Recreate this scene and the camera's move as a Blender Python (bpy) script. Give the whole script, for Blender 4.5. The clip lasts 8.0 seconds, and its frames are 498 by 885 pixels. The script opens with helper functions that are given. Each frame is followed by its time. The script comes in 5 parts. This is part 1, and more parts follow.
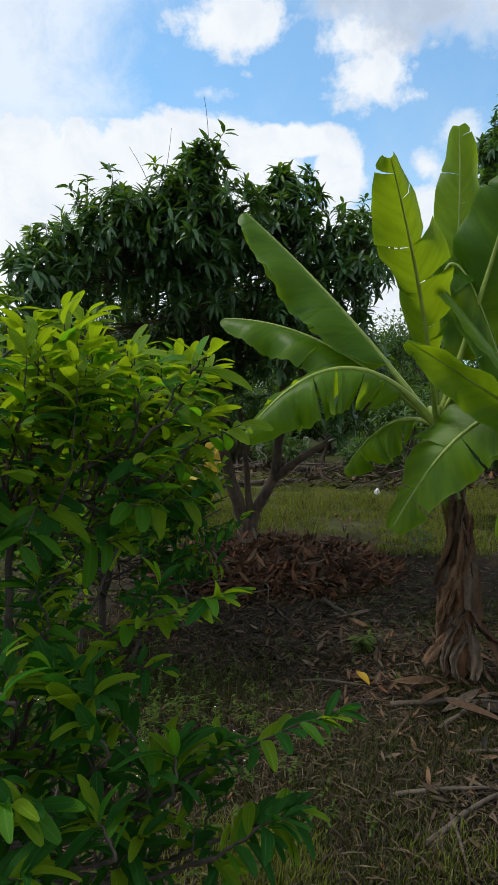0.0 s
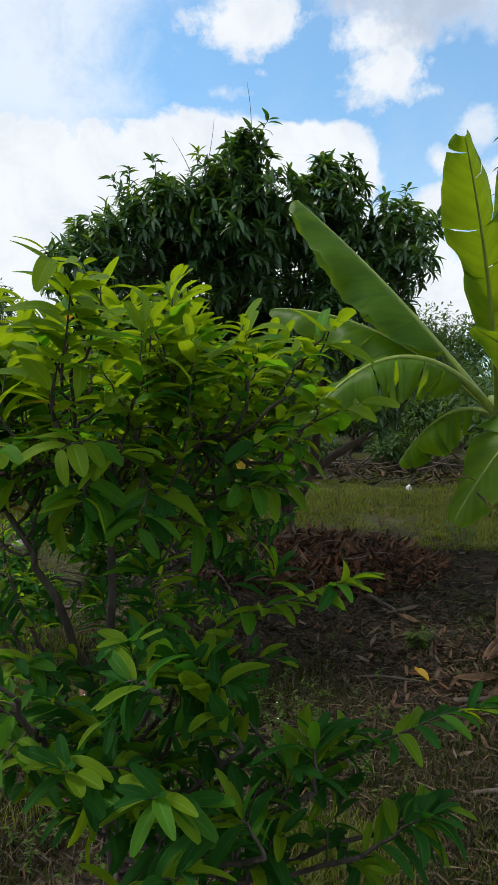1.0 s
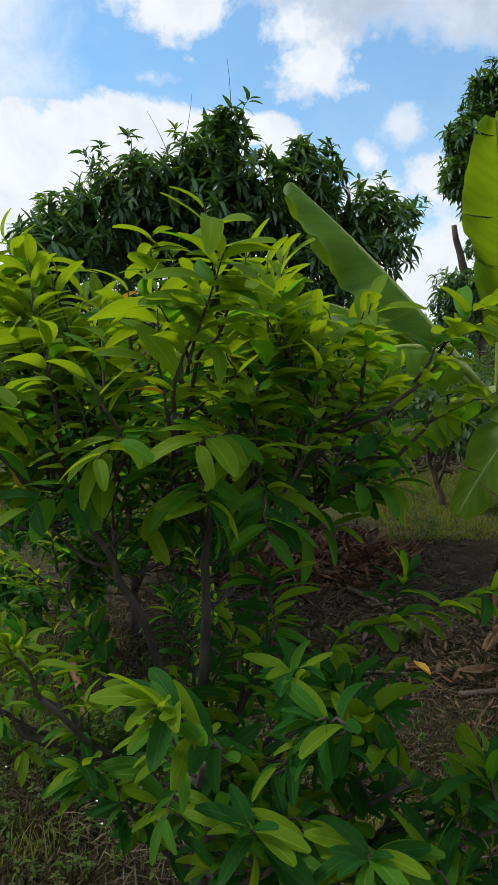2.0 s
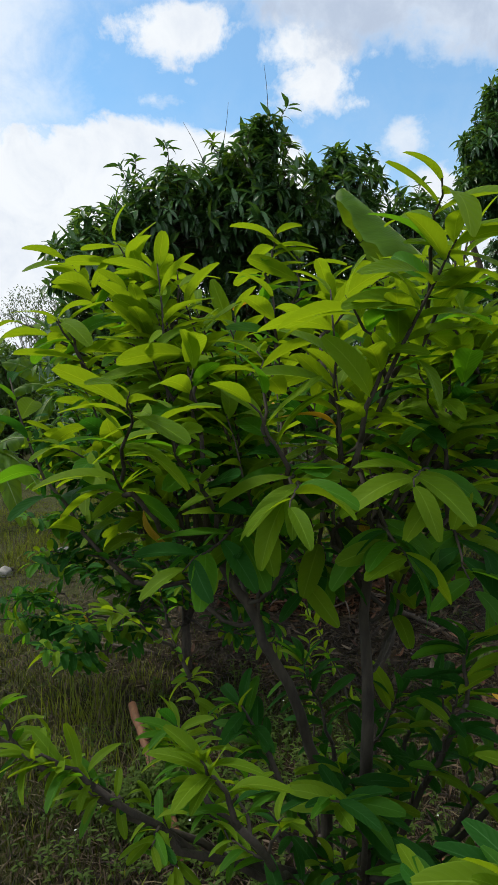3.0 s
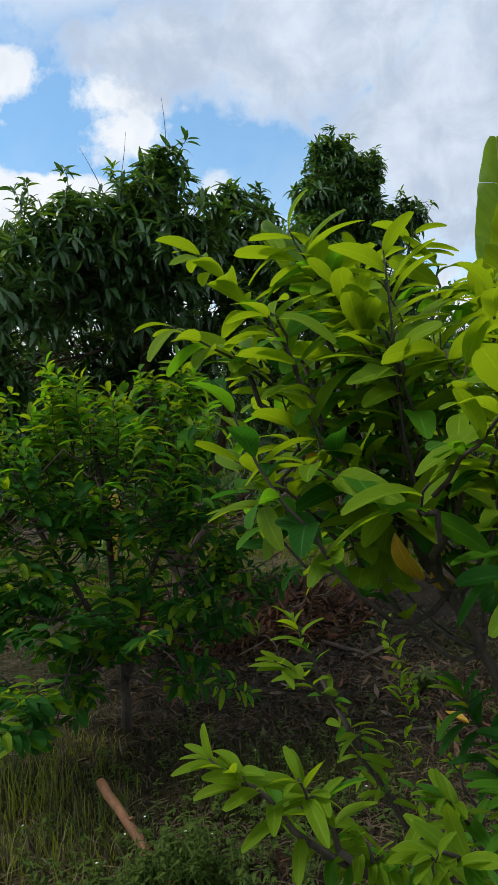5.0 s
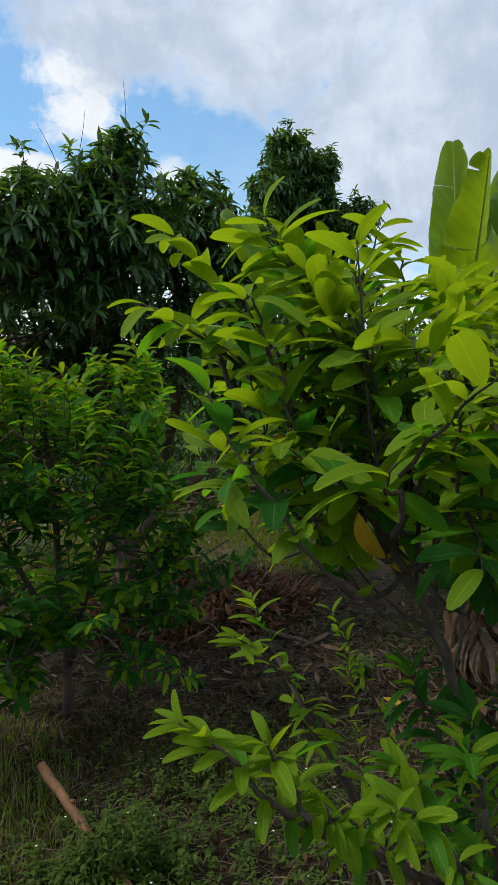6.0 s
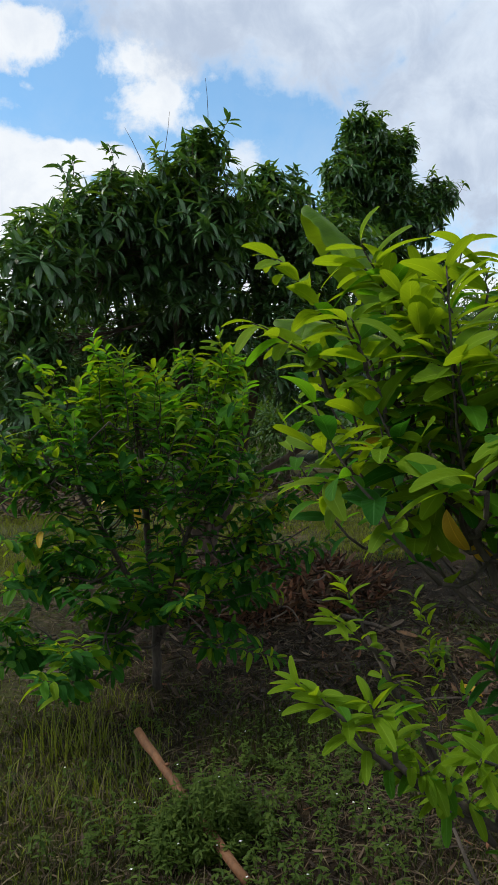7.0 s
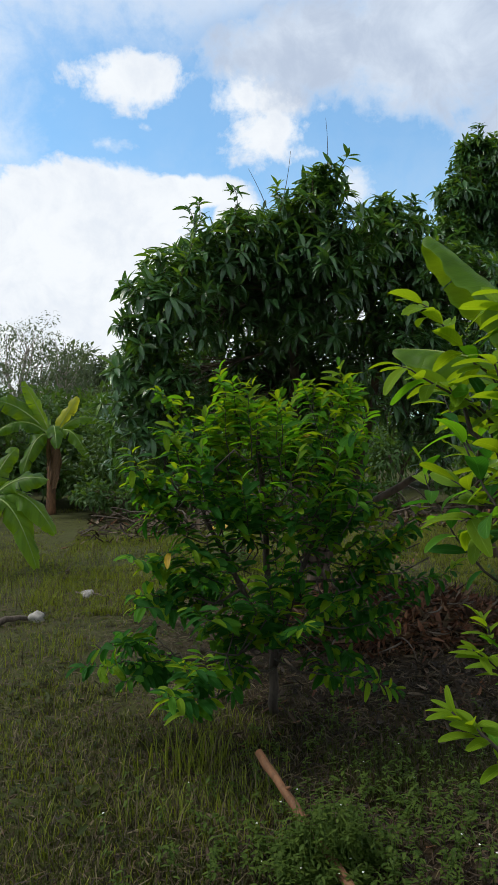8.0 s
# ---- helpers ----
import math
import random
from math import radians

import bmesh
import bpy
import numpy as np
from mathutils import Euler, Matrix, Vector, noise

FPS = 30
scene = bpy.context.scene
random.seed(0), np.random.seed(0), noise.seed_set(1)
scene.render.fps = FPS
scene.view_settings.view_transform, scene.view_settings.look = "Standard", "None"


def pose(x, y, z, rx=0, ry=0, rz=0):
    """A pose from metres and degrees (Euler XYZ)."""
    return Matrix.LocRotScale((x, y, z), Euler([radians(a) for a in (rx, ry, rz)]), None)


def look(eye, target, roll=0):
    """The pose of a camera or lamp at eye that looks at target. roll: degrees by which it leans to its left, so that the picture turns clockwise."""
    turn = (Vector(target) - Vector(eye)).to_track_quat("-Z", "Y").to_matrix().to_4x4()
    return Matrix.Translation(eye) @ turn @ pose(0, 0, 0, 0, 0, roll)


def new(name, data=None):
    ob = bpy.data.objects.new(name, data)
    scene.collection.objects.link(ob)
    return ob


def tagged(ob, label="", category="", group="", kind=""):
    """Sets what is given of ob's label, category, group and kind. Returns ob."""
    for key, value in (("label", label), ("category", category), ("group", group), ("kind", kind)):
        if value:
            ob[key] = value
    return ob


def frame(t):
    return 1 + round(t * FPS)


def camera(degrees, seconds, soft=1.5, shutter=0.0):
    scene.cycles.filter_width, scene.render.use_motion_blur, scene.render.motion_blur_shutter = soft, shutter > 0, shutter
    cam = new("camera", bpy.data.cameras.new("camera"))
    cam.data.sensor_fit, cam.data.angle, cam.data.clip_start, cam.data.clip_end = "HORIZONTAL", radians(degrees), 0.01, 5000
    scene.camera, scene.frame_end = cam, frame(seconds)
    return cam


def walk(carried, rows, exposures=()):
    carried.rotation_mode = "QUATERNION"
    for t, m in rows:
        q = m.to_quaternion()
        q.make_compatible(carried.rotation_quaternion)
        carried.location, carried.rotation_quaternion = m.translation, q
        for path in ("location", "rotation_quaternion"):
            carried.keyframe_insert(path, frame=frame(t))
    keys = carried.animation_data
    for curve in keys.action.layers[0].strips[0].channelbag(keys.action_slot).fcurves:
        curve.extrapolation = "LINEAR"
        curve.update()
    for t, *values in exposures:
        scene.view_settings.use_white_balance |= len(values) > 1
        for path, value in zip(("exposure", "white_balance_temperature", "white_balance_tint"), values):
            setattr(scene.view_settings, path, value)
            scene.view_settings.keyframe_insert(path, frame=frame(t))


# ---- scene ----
cam = camera(40.8, 8.0, 0.6)
PATH = [
    (0.0, (0.0, 0.0, 1.713), (0.0, 1.795, 1.57), 0.1),
    (0.5, (-0.076, 0.035, 1.697), (-0.252, 1.821, 1.551), -0.6),
    (1.0, (-0.229, 0.067, 1.664), (-0.271, 1.86, 1.518), -0.2),
    (1.2, (-0.323, 0.070, 1.670), (-0.293, 1.862, 1.516), -1.3),
    (2.3, (-0.689, 0.325, 1.652), (-0.526, 2.11, 1.481), 0.4),
    (2.5, (-0.732, 0.37, 1.669), (-0.582, 2.157, 1.515), -0.3),
    (3.0, (-0.867, 0.491, 1.668), (-0.745, 2.282, 1.539), -1.3),
    (3.5, (-1.055, 0.544, 1.656), (-0.749, 2.311, 1.507), -0.7),
    (4.0, (-1.22, 0.595, 1.672), (-0.832, 2.347, 1.533), -1.6),
    (4.2, (-1.255, 0.620, 1.668), (-0.821, 2.361, 1.528), -0.8),
    (5.3, (-1.465, 0.788, 1.626), (-0.855, 2.482, 1.612), -3.6),
    (5.5, (-1.467, 0.791, 1.615), (-0.823, 2.471, 1.562), -1.5),
    (6.0, (-1.475, 0.751, 1.628), (-0.771, 2.406, 1.561), -1.5),
    (6.5, (-1.516, 0.682, 1.652), (-0.888, 2.363, 1.515), -1.3),
    (7.0, (-1.573, 0.635, 1.665), (-1.05, 2.354, 1.564), -1.6),
    (7.5, (-1.619, 0.605, 1.679), (-1.156, 2.342, 1.592), -1.4),
    (8.0, (-1.671, 0.57, 1.691), (-1.421, 2.352, 1.663), -1.2),
]
walk(cam, [(t, look(eye, target, roll)) for t, eye, target, roll in PATH])

# ---- light ----
SUN_AZ, SUN_EL = -78.0, 56.0
world = bpy.data.worlds.new("sky")
scene.world = world
world.use_nodes = True


class Nodes:
    """Short names for building a node tree."""

    def __init__(self, tree):
        self.tree = tree
        tree.nodes.clear()

    def add(self, kind, **values):
        node = self.tree.nodes.new(kind)
        for key, value in values.items():
            node[key] = value
        return node

    def set_in(self, socket, value):
        if isinstance(value, bpy.types.NodeSocket):
            self.tree.links.new(value, socket)
        else:
            socket.default_value = value

    def math(self, op, a, b=0.0, c=0.0, clamp=False):
        node = self.tree.nodes.new("ShaderNodeMath")
        node.operation, node.use_clamp = op, clamp
        for k, value in enumerate((a, b, c)):
            self.set_in(node.inputs[k], value)
        return node.outputs[0]

    def mix(self, f, a, b, blend="MIX"):
        node = self.tree.nodes.new("ShaderNodeMix")
        node.data_type, node.blend_type = "RGBA", blend
        self.set_in(node.inputs[0], f)
        self.set_in(node.inputs[6], (*a, 1) if isinstance(a, tuple) and len(a) == 3 else a)
        self.set_in(node.inputs[7], (*b, 1) if isinstance(b, tuple) and len(b) == 3 else b)
        return node.outputs[2]

    def noise(self, vector, scale, detail=3.0, rough=0.5, distort=0.0):
        node = self.tree.nodes.new("ShaderNodeTexNoise")
        if vector is not None:
            self.tree.links.new(vector, node.inputs["Vector"])
        node.inputs["Scale"].default_value, node.inputs["Detail"].default_value = scale, detail
        node.inputs["Roughness"].default_value, node.inputs["Distortion"].default_value = rough, distort
        return node.outputs[0]

    def ramp(self, f, lo, hi, a=0.0, b=1.0, smooth=True):
        node = self.tree.nodes.new("ShaderNodeMapRange")
        node.interpolation_type = "SMOOTHSTEP" if smooth else "LINEAR"
        for k, value in enumerate((f, lo, hi, a, b)):
            self.set_in(node.inputs[k], value)
        return node.outputs[0]

    def link(self, a, b):
        self.tree.links.new(a, b)


w = Nodes(world.node_tree)
sky = w.add("ShaderNodeTexSky")
sky.sky_type, sky.sun_disc = "NISHITA", False
sky.sun_elevation, sky.sun_rotation = radians(SUN_EL), radians(SUN_AZ)
sky.air_density, sky.dust_density, sky.ozone_density = 1.0, 0.6, 1.5
way = w.add("ShaderNodeTexCoord").outputs["Generated"]
xyz = w.add("ShaderNodeSeparateXYZ")
w.link(way, xyz.inputs[0])
AZ = w.math("MULTIPLY", w.math("ARCTAN2", xyz.outputs[0], xyz.outputs[1]), 57.2958)
EL = w.math("MULTIPLY", w.math("ARCSINE", xyz.outputs[2]), 57.2958)
# clouds: heaps with puffed rims at their bearings, a grey deck to the right, haze to the left
big, mid, fine = w.noise(way, 5.0, 4, 0.55), w.noise(way, 13.0, 8, 0.62, 0.4), w.noise(way, 42.0, 6, 0.65)
puff = w.math("ADD", w.math("MULTIPLY", w.math("SUBTRACT", mid, 0.5), 3.4), w.math("MULTIPLY", w.math("SUBTRACT", fine, 0.5), 1.5))


def heap(places, rough, lo, hi):
    """How thick the cloud is over the sky: ellipses (bearing, height, half width, half height), their rims torn by noise."""
    found = None
    for az, el, ra, re_ in places:
        a = w.math("DIVIDE", w.math("SUBTRACT", AZ, az), ra)
        e = w.math("DIVIDE", w.math("SUBTRACT", EL, el), re_)
        d = w.math("SUBTRACT", 1.0, w.math("SQRT", w.math("ADD", w.math("MULTIPLY", a, a), w.math("MULTIPLY", e, e))))
        d = w.math("MULTIPLY", d, min(1.6, 0.3 + 0.14 * (ra + re_)))
        found = d if found is None else w.math("MAXIMUM", found, d)
    return w.ramp(w.math("ADD", found, w.math("MULTIPLY", puff, rough)), lo, hi)


bank = heap(((-16.0, 13.0, 16.0, 8.6), (-5.0, 17.2, 11.0, 4.9), (3.2, 19.6, 5.6, 1.5), (7.4, 17.2, 2.6, 3.0), (-4.0, 9.0, 22.0, 7.5)), 0.38, -0.05, 0.34)
puffs = heap(((-1.2, 27.4, 5.8, 2.4), (10.2, 23.8, 4.2, 2.5), (8.0, 26.2, 3.6, 2.0), (13.6, 22.3, 1.9, 1.0), (14.4, 17.3, 1.7, 1.5), (15.0, 14.2, 3.4, 2.6), (20.0, 15.4, 3.4, 2.4), (0.0, 8.0, 70.0, 6.0)), 0.80, -0.12, 0.75)
wisps = heap(((-3.4, 23.0, 2.4, 0.9), (-0.1, 24.2, 0.9, 0.5), (14.7, 25.5, 1.1, 0.6), (17.0, 19.6, 3.0, 2.0)), 0.7, 0.0, 0.9)
deck = heap(((26.0, 29.5, 15.0, 6.4), (40.0, 22.0, 16.0, 12.0), (14.0, 29.4, 11.0, 3.6), (11.0, 26.4, 4.0, 2.4)), 0.50, -0.18, 0.75)
haze = w.math("MULTIPLY", w.ramp(w.math("ADD", AZ, w.math("MULTIPLY", puff, 3.0)), -5.0, -18.0), w.ramp(w.math("ADD", EL, w.math("MULTIPLY", puff, 2.5)), 12.0, 24.0, 0.6, 0.8))
haze = w.math("MAXIMUM", haze, w.ramp(w.math("ADD", EL, w.math("MULTIPLY", puff, 3.0)), 27.0, 34.0, 0.08, 0.65))
far_cloud = w.ramp(big, 0.50, 0.66, 1.0, 0.25)
outside = w.ramp(w.math("ABSOLUTE", w.math("SUBTRACT", AZ, 10.0)), 42.0, 60.0)
white = w.math("MAXIMUM", bank, puffs)
cover = w.math("MAXIMUM", w.math("MAXIMUM", white, deck), w.math("MAXIMUM", haze, w.math("MULTIPLY", wisps, 0.8)))
cover = w.mix(w.math("MAXIMUM", outside, w.ramp(EL, 33.0, 42.0)), cover, far_cloud)
shade = w.math("MULTIPLY", w.ramp(mid, 0.38, 0.66), w.ramp(fine, 0.25, 0.7, 0.5, 1.0))
cloud = w.mix(w.math("MULTIPLY", shade, 0.42), (9.3, 9.7, 10.1), (6.2, 7.0, 8.4))
greyed = w.mix(w.ramp(w.math("ADD", mid, w.math("MULTIPLY", big, 0.8)), 0.6, 1.15), (7.5, 8.4, 9.6), (5.0, 5.9, 7.4))
cloud = w.mix(w.math("MULTIPLY", deck, w.math("SUBTRACT", 1.0, w.math("MULTIPLY", puffs, w.ramp(AZ, 12.0, 18.0, 0.95, 0.0)))), cloud, greyed)
# thick grey deck overhead, out of view, added to dim the skylight below
cloud = w.mix(w.ramp(EL, 30.0, 52.0), cloud, (6.4, 6.7, 7.2))
veil = w.mix(w.ramp(w.math("ADD", EL, w.math("MULTIPLY", puff, 3.0)), 14.0, 25.0, 0.26, 0.06), w.mix(1.0, sky.outputs[0], (1.15, 1.95, 2.15), "MULTIPLY"), (7.5, 8.0, 8.5))
blue = w.math("SUBTRACT", 1.0, cover)
back = w.add("ShaderNodeBackground")
w.link(w.mix(blue, cloud, veil), back.inputs[0])
back.inputs[1].default_value = 0.1
w.link(back.outputs[0], w.add("ShaderNodeOutputWorld").inputs[0])

sun = new("sun", bpy.data.lights.new("sun", "SUN"))
sun.data.energy, sun.data.angle, sun.data.color = 2.4, radians(12), (1.0, 0.95, 0.86)
_a, _e = radians(SUN_AZ), radians(SUN_EL)
sun.matrix_world = look((30 * math.sin(_a) * math.cos(_e), 30 * math.cos(_a) * math.cos(_e), 30 * math.sin(_e)), (0, 0, 0))
scene.view_settings.exposure = 0.0


# ---- materials ----
def surface(name, build):
    """A material from build(nodes) -> shader socket."""
    mat = bpy.data.materials.new(name)
    mat.use_nodes = True
    n = Nodes(mat.node_tree)
    out = n.add("ShaderNodeOutputMaterial")
    n.link(build(n), out.inputs[0])
    return mat


def principled(n, color, rough=0.6, bump=None, strength=0.3, distance=0.01, metal=0.0, spec=0.5):
    p = n.add("ShaderNodeBsdfPrincipled")
    n.set_in(p.inputs["Base Color"], (*color, 1) if isinstance(color, tuple) else color)
    n.set_in(p.inputs["Roughness"], rough)
    n.set_in(p.inputs["Metallic"], metal)
    n.set_in(p.inputs["Specular IOR Level"], spec)
    if bump is not None:
        b = n.add("ShaderNodeBump")
        b.inputs["Strength"].default_value, b.inputs["Distance"].default_value = strength, distance
        n.link(bump, b.inputs["Height"])
        n.link(b.outputs[0], p.inputs["Normal"])
    return p.outputs[0]


def chance(n):
    """A number that differs from leaf to leaf."""
    a, b = n.add("ShaderNodeObjectInfo").outputs["Random"], n.add("ShaderNodeNewGeometry").outputs["Random Per Island"]
    return n.math("FRACT", n.math("ADD", a, b))


def leaf_material(name, dark, light, through_color, share, rough, veins=22.0, spots=0.0, spec=0.4, bands=0.0):
    def build(n):
        uv = n.add("ShaderNodeUVMap").outputs[0]
        s = n.add("ShaderNodeSeparateXYZ")
        n.link(uv, s.inputs[0])
        u = n.math("ABSOLUTE", n.math("SUBTRACT", s.outputs[0], 0.5))
        rnd = chance(n)
        pos = n.add("ShaderNodeNewGeometry").outputs["Position"]
        patch = n.noise(pos, 3.0, 2)
        mixf = n.math("ADD", n.math("MULTIPLY", rnd, 0.7), n.math("MULTIPLY", patch, 0.35), clamp=True)
        # sheen across the pleats, painted in as lighter and darker bands
        if bands:
            along = n.math("SUBTRACT", s.outputs[1], n.math("MULTIPLY", u, 0.16))
            line = n.add("ShaderNodeCombineXYZ")
            n.link(n.math("MULTIPLY", along, 26.0), line.inputs[0])
            n.link(n.math("MULTIPLY", u, 1.5), line.inputs[1])
            n.link(n.math("MULTIPLY", rnd, 9.0), line.inputs[2])
            band = n.noise(line.outputs[0], 1.0, 4, 0.65)
            mixf = n.math("ADD", mixf, n.math("MULTIPLY", n.math("SUBTRACT", band, 0.5), bands), clamp=True)
        col = n.mix(mixf, dark, light)
        rib = n.ramp(u, 0.012, 0.035, 1.0, 0.0)
        stripe = n.math("SINE", n.math("MULTIPLY", n.math("SUBTRACT", s.outputs[1], n.math("MULTIPLY", u, 0.45)), veins * 6.283))
        side = n.ramp(stripe, 0.8, 1.0, 0.0, 0.13)
        light2 = tuple(min(1.0, c * 1.55 + 0.03) for c in light)
        col = n.mix(n.math("MAXIMUM", n.math("MULTIPLY", rib, 0.75), side), col, light2)
        # pale rim: a highlight along the leaf's edge, painted into the colour
        col = n.mix(n.ramp(u, 0.455, 0.49, 0.0, 0.4), col, light2)
        if spots:
            sp = n.ramp(n.noise(pos, 60.0, 3, 0.7), 0.62, 0.72, 0.0, spots)
            col = n.mix(sp, col, (0.12, 0.075, 0.02))
        if bands:
            stripe = n.math("ADD", n.math("MULTIPLY", stripe, 0.5), n.math("MULTIPLY", band, 5.0))
        height = n.math("ADD", n.math("MULTIPLY", stripe, 0.5), n.math("MULTIPLY", n.noise(pos, 90.0, 2), 0.8))
        body = principled(n, col, rough, height, 0.3 if bands else 0.25, 0.0035 if bands else 0.002, spec=spec)
        tr = n.add("ShaderNodeBsdfTranslucent")
        n.link(n.mix(1.0, n.mix(mixf, tuple(c * 0.75 for c in through_color), through_color), n.mix(n.math("MAXIMUM", rib, side), (1, 1, 1), (1.1, 1.0, 0.7)), "MULTIPLY"), tr.inputs[0])
        m = n.add("ShaderNodeMixShader")
        m.inputs[0].default_value = share
        n.link(body, m.inputs[1])
        n.link(tr.outputs[0], m.inputs[2])
        return m.outputs[0]
    return surface(name, build)


def bark_material(name, dark, light, scale=14.0, rough=0.85):
    def build(n):
        co = n.add("ShaderNodeNewGeometry").outputs["Position"]
        mp = n.add("ShaderNodeMapping")
        mp.inputs["Scale"].default_value = (1, 1, 0.25)
        n.link(co, mp.inputs[0])
        a, b = n.noise(mp.outputs[0], scale * 3, 5, 0.65), n.noise(co, scale * 0.5, 3)
        col = n.mix(n.ramp(n.math("ADD", n.math("MULTIPLY", a, 0.6), n.math("MULTIPLY", b, 0.5)), 0.35, 0.75), dark, light)
        return principled(n, col, rough, a, 0.7, 0.006)
    return surface(name, build)


def litter_material(name, colors, rough=0.8):
    """Dead leaves: each one its own brown, mottled."""
    def build(n):
        rnd = chance(n)
        r = n.add("ShaderNodeValToRGB")
        r.color_ramp.interpolation = "LINEAR"
        els = r.color_ramp.elements
        while len(els) < len(colors):
            els.new(0.5)
        for k, c in enumerate(colors):
            els[k].position, els[k].color = k / (len(colors) - 1), (*c, 1)
        n.link(rnd, r.inputs[0])
        pos = n.add("ShaderNodeNewGeometry").outputs["Position"]
        m = n.noise(pos, 38.0, 4, 0.65)
        col = n.mix(n.ramp(m, 0.35, 0.7, 0.0, 0.6), r.outputs[0], (0.03, 0.02, 0.012))
        return principled(n, col, rough, m, 0.5, 0.004)
    return surface(name, build)


CUSTARD = leaf_material("custard_leaf", (0.025, 0.105, 0.009), (0.072, 0.205, 0.012), (0.22, 0.54, 0.012), 0.50, 0.58, 9.0, spec=0.14)
# older leaves, with the shade under the crown painted into the green
CUSTARD_OLD_SHADED = leaf_material("custard_leaf_old_shaded", (0.009, 0.052, 0.008), (0.022, 0.098, 0.012), (0.065, 0.26, 0.014), 0.40, 0.62, 9.0, spec=0.08)
# young leaves; their yellow-green also paints the light on the crown tops
CUSTARD_YOUNG_LIT = leaf_material("custard_leaf_young_lit", (0.080, 0.175, 0.007), (0.145, 0.245, 0.009), (0.39, 0.56, 0.010), 0.48, 0.6, 9.0, spec=0.12)
CUSTARD_YELLOW = leaf_material("custard_leaf_yellow", (0.50, 0.30, 0.02), (0.62, 0.40, 0.03), (0.75, 0.42, 0.02), 0.4, 0.5, 9.0, 0.5)
MANGO = leaf_material("mango_leaf", (0.011, 0.046, 0.018), (0.068, 0.165, 0.045), (0.12, 0.27, 0.024), 0.25, 0.30, 16.0, spec=0.65)
MANGO_YOUNG = leaf_material("mango_leaf_young", (0.055, 0.13, 0.014), (0.10, 0.20, 0.02), (0.22, 0.38, 0.02), 0.35, 0.42, 16.0, spec=0.35)
BANANA = leaf_material("banana_leaf", (0.016, 0.072, 0.007), (0.092, 0.195, 0.013), (0.40, 0.58, 0.012), 0.48, 0.42, 55.0, spec=0.22, bands=2.2)
BANANA_LIME = leaf_material("banana_leaf_fading", (0.20, 0.26, 0.02), (0.34, 0.34, 0.03), (0.6, 0.6, 0.03), 0.45, 0.5, 55.0, 0.3)
BANANA_YELLOW = leaf_material("banana_leaf_yellow", (0.45, 0.30, 0.03), (0.60, 0.42, 0.04), (0.7, 0.45, 0.03), 0.4, 0.5, 55.0, 0.7)
SHRUB = leaf_material("shrub_leaf", (0.015, 0.050, 0.012), (0.055, 0.115, 0.024), (0.14, 0.26, 0.02), 0.34, 0.5, 8.0, spec=0.3)
FAR_LEAF = leaf_material("far_leaf", (0.045, 0.075, 0.035), (0.10, 0.14, 0.065), (0.18, 0.24, 0.08), 0.3, 0.6, 8.0)
# grass blades darkened in colour to stand for the trees' shade
GRASS_SHADED = leaf_material("grass_blade_shaded", (0.014, 0.028, 0.004), (0.048, 0.060, 0.009), (0.10, 0.12, 0.008), 0.35, 0.6, 3.0, spec=0.2)
WEED = leaf_material("weed_leaf", (0.022, 0.058, 0.008), (0.078, 0.120, 0.016), (0.15, 0.23, 0.015), 0.35, 0.6, 3.0, spec=0.2)
# brighter blades for open lawn, with the light on it in their colour
LAWN_LIT = leaf_material("lawn_blade_lit", (0.030, 0.066, 0.007), (0.165, 0.185, 0.020), (0.27, 0.33, 0.022), 0.35, 0.6, 3.0, spec=0.2)
DRY_GRASS = litter_material("dry_grass_blade", ((0.050, 0.041, 0.015), (0.155, 0.128, 0.055), (0.080, 0.068, 0.030)))
BARK = bark_material("custard_bark", (0.020, 0.015, 0.011), (0.075, 0.060, 0.046), 20)
MANGO_BARK = bark_material("mango_bark", (0.030, 0.022, 0.015), (0.115, 0.080, 0.052), 9)
GREY_BARK = bark_material("grey_bark", (0.22, 0.19, 0.16), (0.42, 0.38, 0.33), 6)
STEM_GREEN = bark_material("banana_stalk", (0.075, 0.14, 0.02), (0.19, 0.25, 0.04), 10, 0.5)
STEM_DRY = bark_material("banana_sheath", (0.045, 0.020, 0.009), (0.20, 0.095, 0.040), 12, 0.8)
RIB = bark_material("banana_rib", (0.16, 0.24, 0.035), (0.30, 0.38, 0.07), 10, 0.45)
DEAD = litter_material("dead_leaf", ((0.040, 0.014, 0.006), (0.130, 0.042, 0.015), (0.185, 0.070, 0.025), (0.165, 0.092, 0.042), (0.070, 0.025, 0.010)))
# dull litter, darkened further to paint in the shade on the ground
DEAD_DULL_SHADED = litter_material("dead_leaf_dull_shaded", ((0.006, 0.0035, 0.0015), (0.026, 0.014, 0.005), (0.066, 0.039, 0.015), (0.100, 0.066, 0.029), (0.011, 0.006, 0.0025)))
DEAD_PALE = litter_material("dead_leaf_pale", ((0.080, 0.052, 0.030), (0.165, 0.120, 0.080), (0.050, 0.030, 0.016)))
DEAD_BANANA = litter_material("dead_banana_leaf", ((0.075, 0.034, 0.013), (0.17, 0.092, 0.042), (0.038, 0.017, 0.008)))
STICK = bark_material("stick_bark", (0.085, 0.036, 0.013), (0.18, 0.080, 0.032), 16, 0.75)
TWIG = bark_material("dry_twig", (0.045, 0.033, 0.023), (0.125, 0.098, 0.072), 24)


